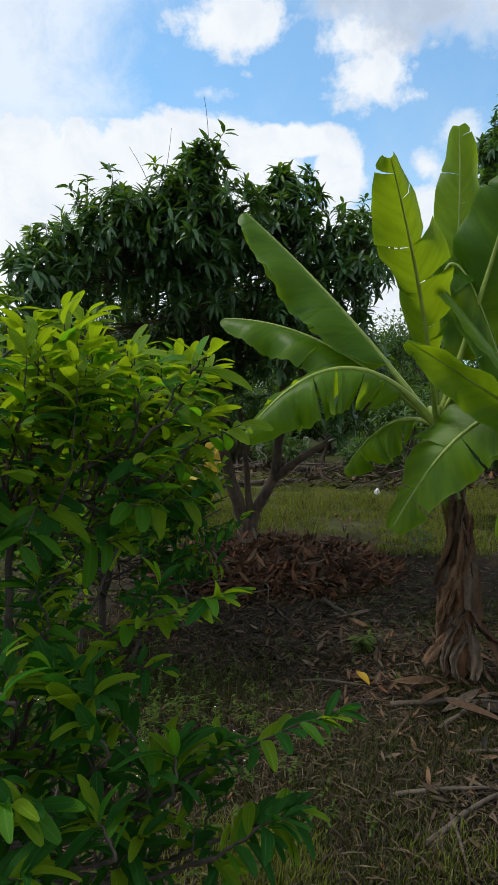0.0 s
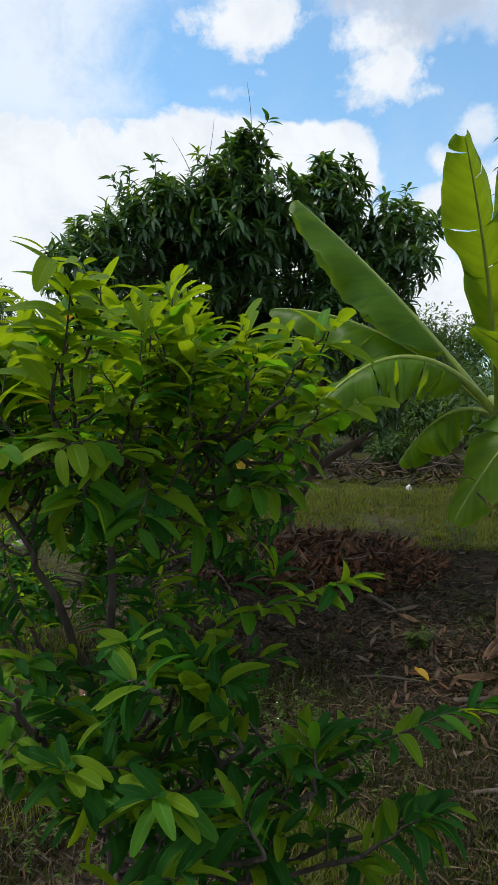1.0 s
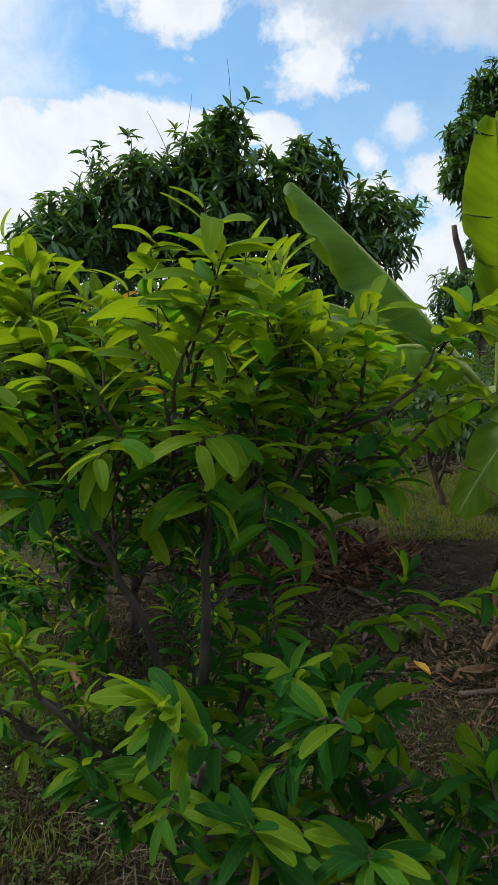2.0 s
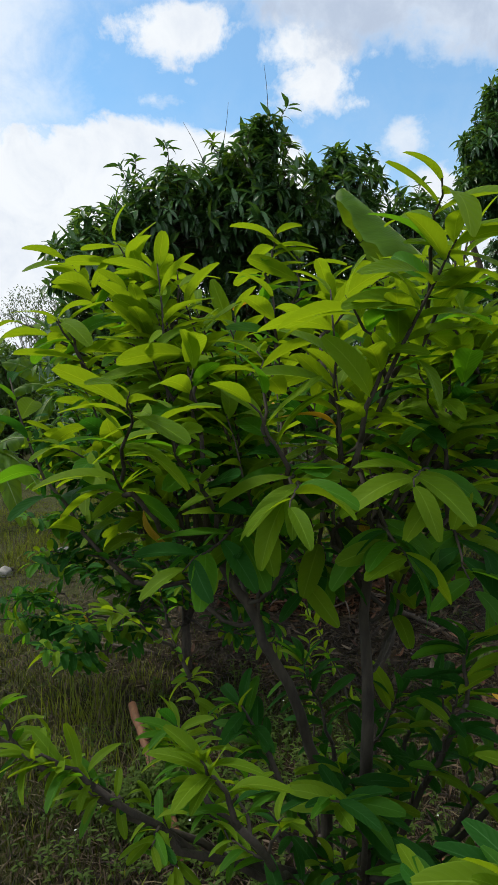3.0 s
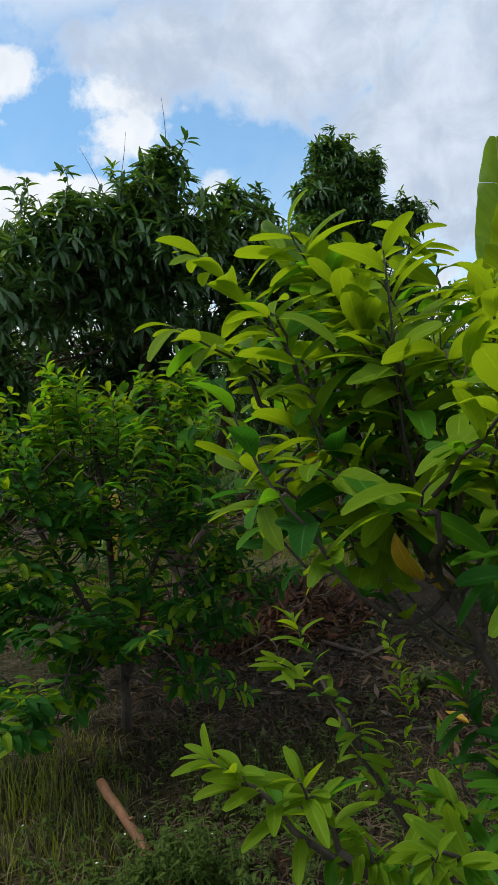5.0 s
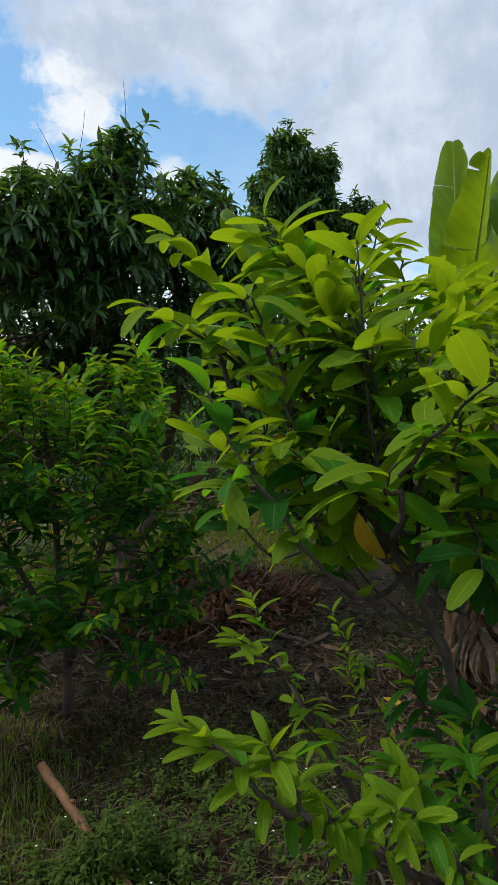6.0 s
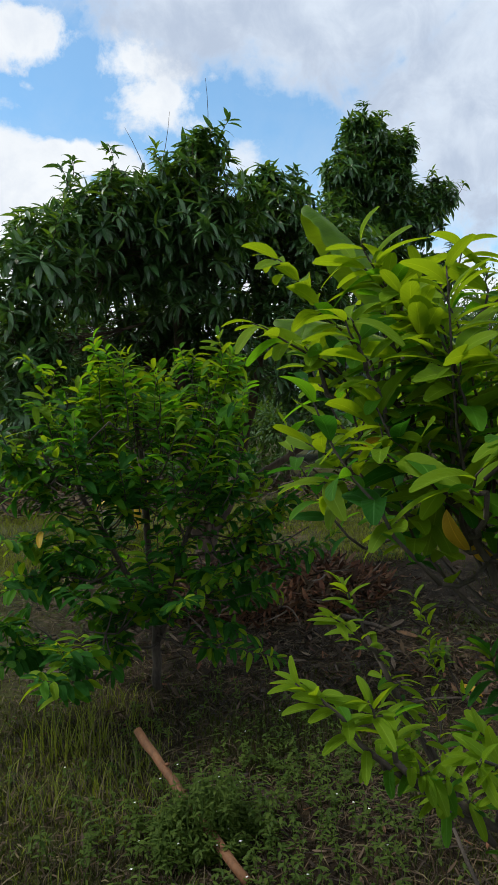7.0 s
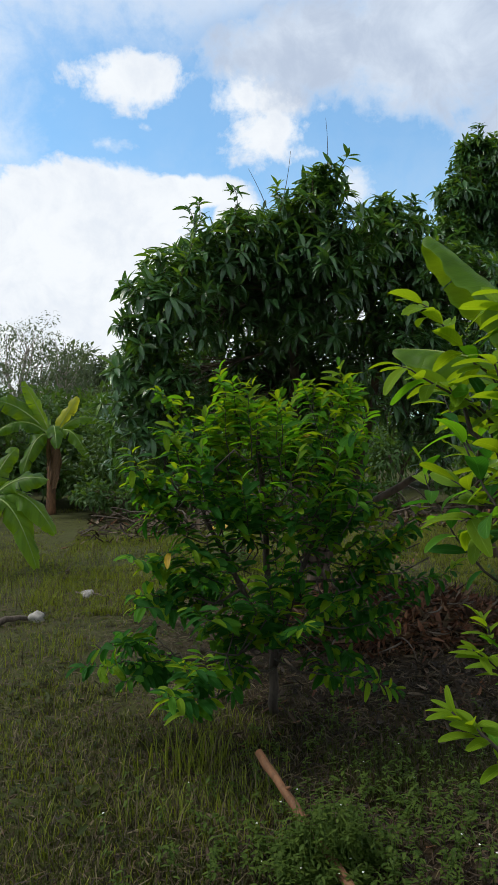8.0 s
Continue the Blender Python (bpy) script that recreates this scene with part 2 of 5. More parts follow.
def soil_build(n):
    pos = n.add("ShaderNodeNewGeometry").outputs["Position"]
    a, b, c = n.noise(pos, 0.7, 4), n.noise(pos, 6.0, 5, 0.6), n.noise(pos, 60.0, 4, 0.7)
    # brown soil tones, kept very dark to hold the trees' shade
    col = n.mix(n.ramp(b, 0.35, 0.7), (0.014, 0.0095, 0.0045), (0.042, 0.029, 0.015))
    col = n.mix(n.ramp(c, 0.56, 0.75, 0.0, 0.7), col, (0.075, 0.056, 0.034))
    col = n.mix(n.ramp(n.noise(pos, 1.7, 5, 0.65), 0.56, 0.68, 0.0, 0.75), col, (0.115, 0.085, 0.060))
    s = n.add("ShaderNodeSeparateXYZ")
    n.link(pos, s.inputs[0])
    back_lawn = n.ramp(n.math("ADD", s.outputs[1], n.math("MULTIPLY", n.math("SUBTRACT", a, 0.5), 3.0)), 7.2, 9.0)
    front_lawn = n.ramp(n.math("SUBTRACT", n.math("MULTIPLY", n.math("SUBTRACT", a, 0.5), 2.5), s.outputs[0]), 0.9, 2.0)
    green = n.mix(c, (0.026, 0.036, 0.009), (0.085, 0.090, 0.024))
    col = n.mix(n.math("MULTIPLY", n.math("MAXIMUM", back_lawn, front_lawn), n.ramp(b, 0.25, 0.6, 0.35, 0.95)), col, green)
    return principled(n, col, 0.95, n.math("ADD", b, n.math("MULTIPLY", c, 0.5)), 0.8, 0.03, spec=0.2)


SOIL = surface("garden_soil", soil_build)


def pale_build(n):
    pos = n.add("ShaderNodeNewGeometry").outputs["Position"]
    a = n.noise(pos, 25.0, 4, 0.6)
    return principled(n, n.mix(n.ramp(a, 0.3, 0.7), (0.20, 0.19, 0.165), (0.36, 0.345, 0.31)), 0.8, a, 0.6, 0.01)


PALE = surface("pale_stone", pale_build)


def plastic_build(n):
    pos = n.add("ShaderNodeNewGeometry").outputs["Position"]
    a = n.noise(pos, 14.0, 3)
    return principled(n, n.mix(n.ramp(a, 0.3, 0.7), (0.55, 0.57, 0.58), (0.75, 0.76, 0.76)), 0.4, a, 0.4, 0.01)


PLASTIC = surface("white_plastic", plastic_build)
PETAL = surface("white_petal", lambda n: principled(n, (0.75, 0.75, 0.70), 0.6))


# ---- shaping ----
UP = np.array((0.0, 0.0, 1.0))


def unit(v):
    v = np.asarray(v, float)
    return v / (math.sqrt(v[0] * v[0] + v[1] * v[1] + v[2] * v[2]) + 1e-9)


def cross(a, b):
    return np.array((a[1] * b[2] - a[2] * b[1], a[2] * b[0] - a[0] * b[2], a[0] * b[1] - a[1] * b[0]))


class Patch:
    """Gathers vertices and faces of one mesh."""

    def __init__(self):
        self.v, self.f, self.uv, self.m, self.count = [], [], [], [], 0

    def put(self, verts, faces, uvs=None, mat=0):
        """faces: an array of quads, or a list of faces."""
        self.v.append(verts)
        if isinstance(faces, np.ndarray):
            self.f.append(faces + self.count)
            self.m.append((mat, len(faces)))
        else:
            for size in (3, 4):
                some = [face for face in faces if len(face) == size]
                if some:
                    self.f.append(np.array(some, dtype=np.int32) + self.count)
                    self.m.append((mat, len(some)))
        self.uv.append(uvs if uvs is not None else np.zeros((len(verts), 2)))
        self.count += len(verts)

    def mesh(self, name, mats, smooth=True):
        me = bpy.data.meshes.new(name)
        vs = np.concatenate(self.v)
        idx = np.concatenate([a.ravel() for a in self.f]).astype(np.int32)
        sizes = np.concatenate([np.full(len(a), a.shape[1], dtype=np.int32) for a in self.f])
        starts = np.concatenate(([0], np.cumsum(sizes)[:-1])).astype(np.int32)
        me.vertices.add(len(vs))
        me.vertices.foreach_set("co", vs.astype(np.float32).ravel())
        me.loops.add(len(idx))
        me.loops.foreach_set("vertex_index", idx)
        me.polygons.add(len(sizes))
        me.polygons.foreach_set("loop_start", starts)
        for mat in mats:
            me.materials.append(mat)
        me.polygons.foreach_set("material_index", np.concatenate([np.full(k, m, dtype=np.int32) for m, k in self.m]))
        me.polygons.foreach_set("use_smooth", np.full(len(sizes), smooth))
        me.update(calc_edges=True)
        layer = me.uv_layers.new(name="UVMap")
        layer.data.foreach_set("uv", np.concatenate(self.uv)[idx].astype(np.float32).ravel())
        me.validate()
        return me


def part(name, patch, mats, parent=None, label="", smooth=True):
    """Links a Patch (or a mesh) as one object under a thing or a part."""
    me = patch.mesh(name, mats if isinstance(mats, (list, tuple)) else [mats], smooth) if isinstance(patch, Patch) else patch
    ob = new(name, me)
    if parent is not None:
        ob.parent = parent
        ob.matrix_parent_inverse = Matrix.Translation(-parent.location)
    if label:
        tagged(ob, label=label)
    return ob


def thing(name, place, label, category, group="", kind=""):
    ob = new(name)
    ob.location = place
    ob.empty_display_size = 0.1
    return tagged(ob, label, category, group, kind)


def tube(patch, points, radii, sides=6, mat=0):
    """A tapered, bent round bar through points."""
    pts = [np.asarray(p, float) for p in points]
    verts, faces, uvs = [], [], []
    ref = np.array((0.31, 0.17, 0.93))
    for k, p in enumerate(pts):
        d = unit(pts[min(k + 1, len(pts) - 1)] - pts[max(k - 1, 0)])
        a = cross(d, ref)
        if np.linalg.norm(a) < 0.15:
            a = cross(d, np.array((1.0, 0, 0)))
        a = unit(a)
        b = cross(d, a)
        for s in range(sides):
            g = 2 * math.pi * s / sides
            verts.append(p + radii[k] * (math.cos(g) * a + math.sin(g) * b))
            uvs.append((s / sides, k / len(pts)))
    for k in range(len(pts) - 1):
        for s in range(sides):
            t = (s + 1) % sides
            faces.append((k * sides + s, k * sides + t, (k + 1) * sides + t, (k + 1) * sides + s))
    n = len(verts)
    verts += [pts[0], pts[-1]]
    uvs += [(0, 0), (0, 1)]
    for s in range(sides):
        t = (s + 1) % sides
        faces.append((n, t, s))
        faces.append((n + 1, n - 1 - sides + 1 + s, n - 1 - sides + 1 + t))
    patch.put(np.array(verts), faces, np.array(uvs), mat)


def bend(a, b, sag, n=7, wob=0.0, rng=None):
    """Points from a to b on a bow; sag pulls its middle (a vector)."""
    a, b, sag = np.asarray(a, float), np.asarray(b, float), np.asarray(sag, float)
    out = []
    for k in range(n):
        s = k / (n - 1)
        p = a + (b - a) * s + sag * 4 * s * (1 - s)
        if wob and 0 < k < n - 1:
            p = p + rng.normal(0, wob, 3)
        out.append(p)
    return out


def leaf_shape(length, width, rows=6, fold=0.25, droop=0.25, wave=0.0, widest=0.5, tip=1.0, across=2, seed=0, blunt=0.62, end=0.05):
    """One leaf along +y with its face up: vertices, faces, uv."""
    rng = np.random.default_rng(seed)
    verts, uvs, faces = [], [], []
    cols = across + 1
    ph = rng.uniform(0, 6)
    for k in range(rows + 1):
        s = k / rows
        e = math.log(0.5) / math.log(widest)
        half = width / 2 * max(0.0, math.sin(math.pi * s ** e)) ** (blunt if s < widest else blunt * tip)
        if k in (0, rows):
            half = width * (0.03 if k == 0 else end)
        y, z = length * (s - 0.12 * droop * s * s), -length * droop * s * s
        for c in range(cols):
            u = c / across * 2 - 1
            verts.append((u * half, y, z + abs(u) * half * fold + wave * width * math.sin(5 * s + ph + 2.2 * u) * abs(u)))
            uvs.append((0.5 + u / 2, s))
    for k in range(rows):
        for c in range(across):
            i = k * cols + c
            faces.append((i, i + 1, i + cols + 1, i + cols))
    return np.array(verts), np.array(faces, dtype=np.int32), np.array(uvs)


def frame_of(p, d, n, size=1.0):
    """A 4 x 4 pose: +y along d, +z near n."""
    y = unit(d)
    x = cross(y, n)
    if np.linalg.norm(x) < 1e-3:
        x = cross(y, np.array((1.0, 0.2, 0)))
    x = unit(x)
    z = cross(x, y)
    m = np.eye(4)
    m[:3, 0], m[:3, 1], m[:3, 2], m[:3, 3] = x * size, y * size, z * size, p
    return m


def lay(patch, shape, m, mat=0):
    verts, faces, uvs = shape
    patch.put(verts @ m[:3, :3].T + m[:3, 3], faces, uvs, mat)


def lay_all(patch, leaves, shapes):
    """Lays many leaves (shape number, pose, material) at once."""
    sorted_in = {}
    for shape, m, mat in leaves:
        sorted_in.setdefault((shape, mat), []).append(m)
    for (shape, mat), ms in sorted_in.items():
        verts, faces, uvs = shapes[shape]
        ms = np.array(ms)
        out = np.einsum("kij,vj->kvi", ms[:, :3, :3], verts) + ms[:, None, :3, 3]
        k, v = len(ms), len(verts)
        many = (faces[None] + (np.arange(k) * v)[:, None, None]).reshape(-1, faces.shape[1]).astype(np.int32)
        patch.put(out.reshape(-1, 3), many, np.tile(uvs, (k, 1)), mat)


def frames_of(p, d, n, size):
    """Many poses at once: +y along d, +z near n."""
    y = d / np.linalg.norm(d, axis=1, keepdims=True)
    x = np.cross(y, n)
    x /= np.linalg.norm(x, axis=1, keepdims=True) + 1e-9
    m = np.zeros((len(p), 4, 4))
    m[:, :3, 0], m[:, :3, 1], m[:, :3, 2], m[:, :3, 3], m[:, 3, 3] = x * size[:, None], y * size[:, None], np.cross(x, y) * size[:, None], p, 1
    return m


def field(x, y, seed):
    """Smooth noise from -1 to 1 over the plan, for arrays."""
    table = np.random.default_rng(seed).uniform(-1, 1, (64, 64))
    i, j = np.floor(x).astype(int), np.floor(y).astype(int)
    u, v = x - i, y - j
    u, v = u * u * (3 - 2 * u), v * v * (3 - 2 * v)
    a, b = table[i % 64, j % 64], table[(i + 1) % 64, j % 64]
    c, d = table[i % 64, (j + 1) % 64], table[(i + 1) % 64, (j + 1) % 64]
    return (a * (1 - u) + b * u) * (1 - v) + (c * (1 - u) + d * u) * v


def ground_height(x, y):
    """The height of the ground, for numbers or arrays."""
    x, y = np.asarray(x, float), np.asarray(y, float)
    h = 0.05 * np.sin(0.7 * x + 1.3) * np.cos(0.55 * y + 0.4) * np.clip(y / 6, 0, 1)
    h = h + 0.02 * field(x * 0.9, y * 0.9, 5) + 0.008 * field(x * 3.1, y * 3.1, 6)
    return h * np.clip((60 - np.abs(y)) / 30, 0, 1)


# ---- ground ----
def build_ground():
    xs = np.concatenate((np.linspace(-900, -16, 14), np.linspace(-15, 15, 151), np.linspace(16, 900, 14)))
    ys = np.concatenate((np.linspace(-300, -7, 8), np.linspace(-6, 20, 131), np.linspace(21, 60, 30), np.linspace(70, 1500, 14)))
    gx, gy = np.meshgrid(xs, ys)
    verts = np.stack((gx, gy, ground_height(gx, gy)), -1).reshape(-1, 3)
    nx = len(xs)
    faces = np.array([(j * nx + i, j * nx + i + 1, (j + 1) * nx + i + 1, (j + 1) * nx + i) for j in range(len(ys) - 1) for i in range(nx - 1)], dtype=np.int32)
    p = Patch()
    p.put(verts, faces, verts[:, :2])
    return tagged(part("ground", p, SOIL), "bare brown orchard soil with patches of lawn", "ground", kind="structure")


build_ground()


# ---- custard apple trees ----
CUSTARD_SHAPES = [leaf_shape(1.0, w_, 10, f_, d_, wv, 0.55, 0.62, 4, k, 0.58, 0.15) for k, (w_, f_, d_, wv) in enumerate(
    ((0.35, 0.30, 0.40, 0.04), (0.38, 0.22, 0.55, 0.06), (0.34, 0.40, 0.30, 0.03), (0.37, 0.28, 0.70, 0.06), (0.33, 0.48, 0.50, 0.04), (0.36, 0.20, 0.20, 0.05)))]


def shoot(wood, leaves, start, tip, sag, count, size, rng, young=0.3, r0=0.004, first=0.1, yellow=0.0012, sweep=(0.45, 0.8), lift=0.10):
    """A leafy twig: two flat rows of leaves along a bowed stem, smaller to its tip."""
    pts = bend(start, tip, sag, 8, 0.003, rng)
    tube(wood, pts, [r0 * (1 - 0.7 * k / 7) for k in range(8)], 5)
    turn = rng.uniform(0, 6.283)
    flat = np.array((math.cos(turn), math.sin(turn), 0.0))
    roll = rng.normal(0, 0.32)
    for i in range(count):
        s = first + (1 - first) * (i + 0.6) / count
        k = min(int(s * 7), 6)
        p = pts[k] + (pts[k + 1] - pts[k]) * (s * 7 - k)
        t = unit(pts[k + 1] - pts[k])
        side = cross(t, UP)
        side = unit(side) if np.linalg.norm(side) > 0.5 else unit(flat - t * float(flat @ t))
        swing = roll + rng.normal(0, 0.16)
        side = unit(side * math.cos(swing) + cross(side, t) * math.sin(swing))
        end = max(0.0, (s - 0.8) / 0.2)
        d = unit(side * (1 if i % 2 else -1) * (1.0 - 0.6 * end) + t * (rng.uniform(*sweep) + 0.5 * end) + UP * rng.normal(lift, 0.12))
        n = unit(UP * 0.9 + t * 0.25 + rng.normal(0, 0.30, 3))
        ln = size * rng.uniform(0.85, 1.15) * (1.0 - 0.42 * end ** 1.5) * (0.72 if i < 2 else 1)
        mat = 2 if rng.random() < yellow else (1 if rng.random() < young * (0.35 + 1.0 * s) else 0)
        leaves.append((int(rng.integers(0, 6)), frame_of(p, d, n, ln), mat))


def rosette(leaves, p, axis, rng, size, count, young):
    """Leaves fanned round a twig's end."""
    axis = unit(axis)
    a = unit(cross(axis, (0.2, 0.35, 0.9)))
    b = cross(axis, a)
    turn = rng.uniform(0, 6.283)
    for i in range(count):
        g = turn + i * 2.4 + rng.uniform(-0.25, 0.25)
        s = i / count
        out = math.cos(g) * a + 0.7 * math.sin(g) * b
        d = unit(out * (1.0 - 0.6 * s) + axis * (0.45 + 0.9 * s) + UP * rng.normal(0.12, 0.14))
        n = unit(axis * 0.5 + UP * 0.9 - out * 0.35 + rng.normal(0, 0.2, 3))
        leaves.append((int(rng.integers(0, 6)), frame_of(p - axis * 0.05 * (1 - s), d, n, size * rng.uniform(0.8, 1.1) * (1 - 0.35 * s)), 1 if rng.random() < young else 0))


def whip(wood, leaves, start, tip, sag, rng, size):
    """A thin upright shoot with small tufts of leaves at its joints."""
    pts = bend(start, tip, (0, 0, sag), 14, 0.005, rng)
    tube(wood, pts, [0.0040 - 0.0002 * k for k in range(14)], 5)
    for k in (4, 6, 8, 9, 11, 12, 13):
        d = unit(pts[k] - pts[k - 1]) + rng.normal(0, 0.35, 3)
        rosette(leaves, pts[k], d, rng, size * rng.uniform(0.7, 1.1), int(rng.integers(3, 7)), 0.9)


def custard_tree(label, base, stems, lobes, sprays, n_shoots, size, seed, single, young=0.35, low=0.3, high=2.4, reach=(0.20, 0.34), row=(9, 14), hanging=(), shaded_below=1.0, fronds=(), twins=0.0, spacing=0.019, lie=(0.45, 0.8)):
    """stems: lists of points; lobes: (centre, radii) of the crown; sprays: (start, tip, sag z, leaves)."""
    rng = np.random.default_rng(seed)
    tree = thing("custard_apple_tree", base, label, "tree", "custard apple trees")
    wood, leaves, nodes = Patch(), [], []
    for radius, pts in stems:
        trunk = Patch()
        fine_pts = []
        for a, b in zip(pts[:-1], pts[1:]):
            fine_pts += bend(a, b, (0, 0, 0), 5, 0.006, rng)[:-1]
        fine_pts.append(np.asarray(pts[-1], float))
        m = len(fine_pts)
        tube(trunk, fine_pts, [radius * (1 - 0.65 * k / (m - 1)) for k in range(m)], 9)
        part("trunk", trunk, BARK, tree)
        nodes += [q for q in fine_pts[m // 3:]]
    total = sum(l[2] for l in lobes)
    # forked branches from the stems, then shoots off them
    subs = []
    for (c, r, wt) in lobes:
        c, r = np.array(c), np.array(r)
        for _ in range(max(2, round(7 * wt / total * len(lobes) ** 0.5))):
            g = rng.normal(0, 1, 3)
            q = c + r * unit(g) * 0.45
            near = min(nodes, key=lambda a: np.linalg.norm(a - q) + max(0, a[2] - q[2] + 0.1) * 2)
            pts = bend(near, q, (0, 0, -0.05), 6, 0.01, rng)
            tube(wood, pts, [0.0075 - 0.0007 * k for k in range(6)], 6)
            subs += pts[2:]
    spots = np.array(subs + nodes)
    heart = np.array(base) + (0, 0, low - 0.32 if low > 1 else 0.75)
    for (c, r, wt) in lobes:
        c, r = np.array(c), np.array(r)
        for _ in range(round(n_shoots * wt / total)):
            g = unit(rng.normal(0, 1, 3) + (0, 0, 0.3))
            tip = c + r * g * (rng.uniform(0.55, 1.06) if rng.random() < 0.8 else rng.uniform(1.05, 1.18))
            away = tip - heart
            away[2] = max(away[2], 0.30)
            rise = unit(unit(away) * 1.0 + UP * rng.uniform(0.0, 0.35) + rng.normal(0, 0.13, 3))
            ln = rng.uniform(*reach)
            tip[2] = min(high + rng.normal(0, 0.03), max(tip[2], low + rise[2] * ln + rng.uniform(-0.12, 0.22)))
            start = tip - rise * ln
            near = spots[np.argmin(np.linalg.norm(spots - (start - (0, 0, 0.06)), axis=1))]
            tube(wood, bend(near, start, (0, 0, -0.02), 4), [0.0045, 0.0042, 0.004, 0.004], 5)
            # high shoots get more bright leaves: light from above put into the colour
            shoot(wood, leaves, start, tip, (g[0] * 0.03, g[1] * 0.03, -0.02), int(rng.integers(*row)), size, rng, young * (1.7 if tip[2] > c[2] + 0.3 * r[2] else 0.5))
    foot = np.array(base)
    many = [(np.array(a), np.array(b), True) for a, b in fronds]
    for a, b, _ in list(many):
        if rng.random() < twins:
            # the side of the crown that faces away
            turn = Matrix.Rotation(math.pi + rng.normal(0, 0.7), 3, "Z")
            k = rng.uniform(0.6, 0.95)
            many.append(tuple(foot + np.array(turn @ Vector((q - foot).tolist())) * (k, k, 1) for q in (a, b)) + (False,))
    for a, b, front in many:
        near = spots[np.argmin(np.linalg.norm(spots - (a - (0, 0, 0.08)), axis=1))]
        tube(wood, bend(near, a, (0, 0, -0.03), 6, 0.004, rng), [0.0045, 0.0044, 0.0043, 0.0042, 0.0041, 0.004], 6)
        b = b - unit(b - a) * 0.55 * size
        ln = float(np.linalg.norm(b - a))
        # higher fronds are coloured brighter, as if lit from above
        lit = young * (1.6 if b[2] > min(shaded_below, 1.0) + 0.45 else 0.6)
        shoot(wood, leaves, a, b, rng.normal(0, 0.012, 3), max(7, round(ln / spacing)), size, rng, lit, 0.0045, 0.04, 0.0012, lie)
        for k in range(1 + int(ln > 0.2) + int(ln > 0.3) + int(ln > 0.4)):
            s = rng.uniform(0.15, 0.55)
            q = a + (b - a) * s
            e = q + (b - a) / ln * rng.uniform(0.07, 0.14) + rng.normal(0, 0.06, 3) * (1, 1, 0.5) + UP * 0.03
            shoot(wood, leaves, q, e, (0, 0, 0.01), max(6, round(np.linalg.norm(e - q) / spacing)), size * 0.92, rng, lit, 0.0035, 0.15, 0.0012, lie)
    for root, a, b, count, leaf_size, bright in sprays:
        root, a, b = np.array(root), np.array(a), np.array(b)
        bough = bend(root, a, (0, 0, -0.03), 9, 0.005, rng)
        tube(wood, bough, [0.0070 - 0.0003 * k for k in range(9)], 6)
        before = len(leaves)
        if count == 0:
            whip(wood, leaves, a, b, 0.02, rng, leaf_size)
            continue
        shoot(wood, leaves, a, b, (0, 0, 0.008), round(count * 1.25), leaf_size, rng, bright, 0.0042, 0.02, 0.0, (0.55, 0.95) if bright < 0.5 else (0.8, 1.3), 0.10 if bright < 0.5 else 0.2)
        # short spurs below the tip
        rosette(leaves, b, b - a, rng, leaf_size * 0.9, 5, bright)
        for k in (4, 5, 6, 7, 7) if bright < 0.4 else (5, 6, 7):
            d = unit(unit(b - a) * 0.9 + rng.normal(0, 0.5, 3) + UP * 0.25)
            shoot(wood, leaves, bough[k], bough[k] + d * leaf_size * rng.uniform(0.9, 1.3), (0, 0, 0.006), int(rng.integers(5, 8)), leaf_size * 0.85, rng, bright * 0.8, 0.0032, 0.2, 0.0, (0.6, 1.0), 0.2)
        # low sprays mostly take the green that has shade painted in
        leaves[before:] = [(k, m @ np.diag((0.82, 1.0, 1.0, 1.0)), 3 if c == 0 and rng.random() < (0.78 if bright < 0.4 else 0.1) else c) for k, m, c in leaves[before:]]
    tagged(part("branchwork", wood, BARK, tree), kind="stuff")
    # low leaves of the farther tree are painted in the shaded green too
    leaves = [(k, m, 3 if c == 0 and m[1, 3] > 2.4 and m[2, 3] < shaded_below + 0.2 * rng.normal() and rng.random() < 0.7 else c) for k, m, c in leaves]
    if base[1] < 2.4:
        # the inner, older leaves of the low crown, crown shade put into their green
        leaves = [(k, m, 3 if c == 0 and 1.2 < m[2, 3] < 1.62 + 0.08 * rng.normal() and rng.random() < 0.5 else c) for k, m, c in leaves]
    for p, d, n in hanging:
        leaves.append((1, frame_of(np.array(p), d, n, size * 0.8), 2))
    leaves.sort(key=lambda l: l[1][1, 3] - (9 if l[2] == 2 else 0))
    mats = [CUSTARD, CUSTARD_YOUNG_LIT, CUSTARD_YELLOW, CUSTARD_OLD_SHADED]
    meshes = {}
    for shape, m, mat in leaves[:single]:
        if (shape, mat) not in meshes:
            p = Patch()
            lay(p, CUSTARD_SHAPES[shape], np.eye(4))
            meshes[shape, mat] = p.mesh("leaf", [mats[mat]])
        ob = part("leaf", meshes[shape, mat], None, tree)
        ob.matrix_basis = Matrix(m.tolist())
    crown = Patch()
    lay_all(crown, leaves[single:], CUSTARD_SHAPES)
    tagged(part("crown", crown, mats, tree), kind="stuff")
    return tree


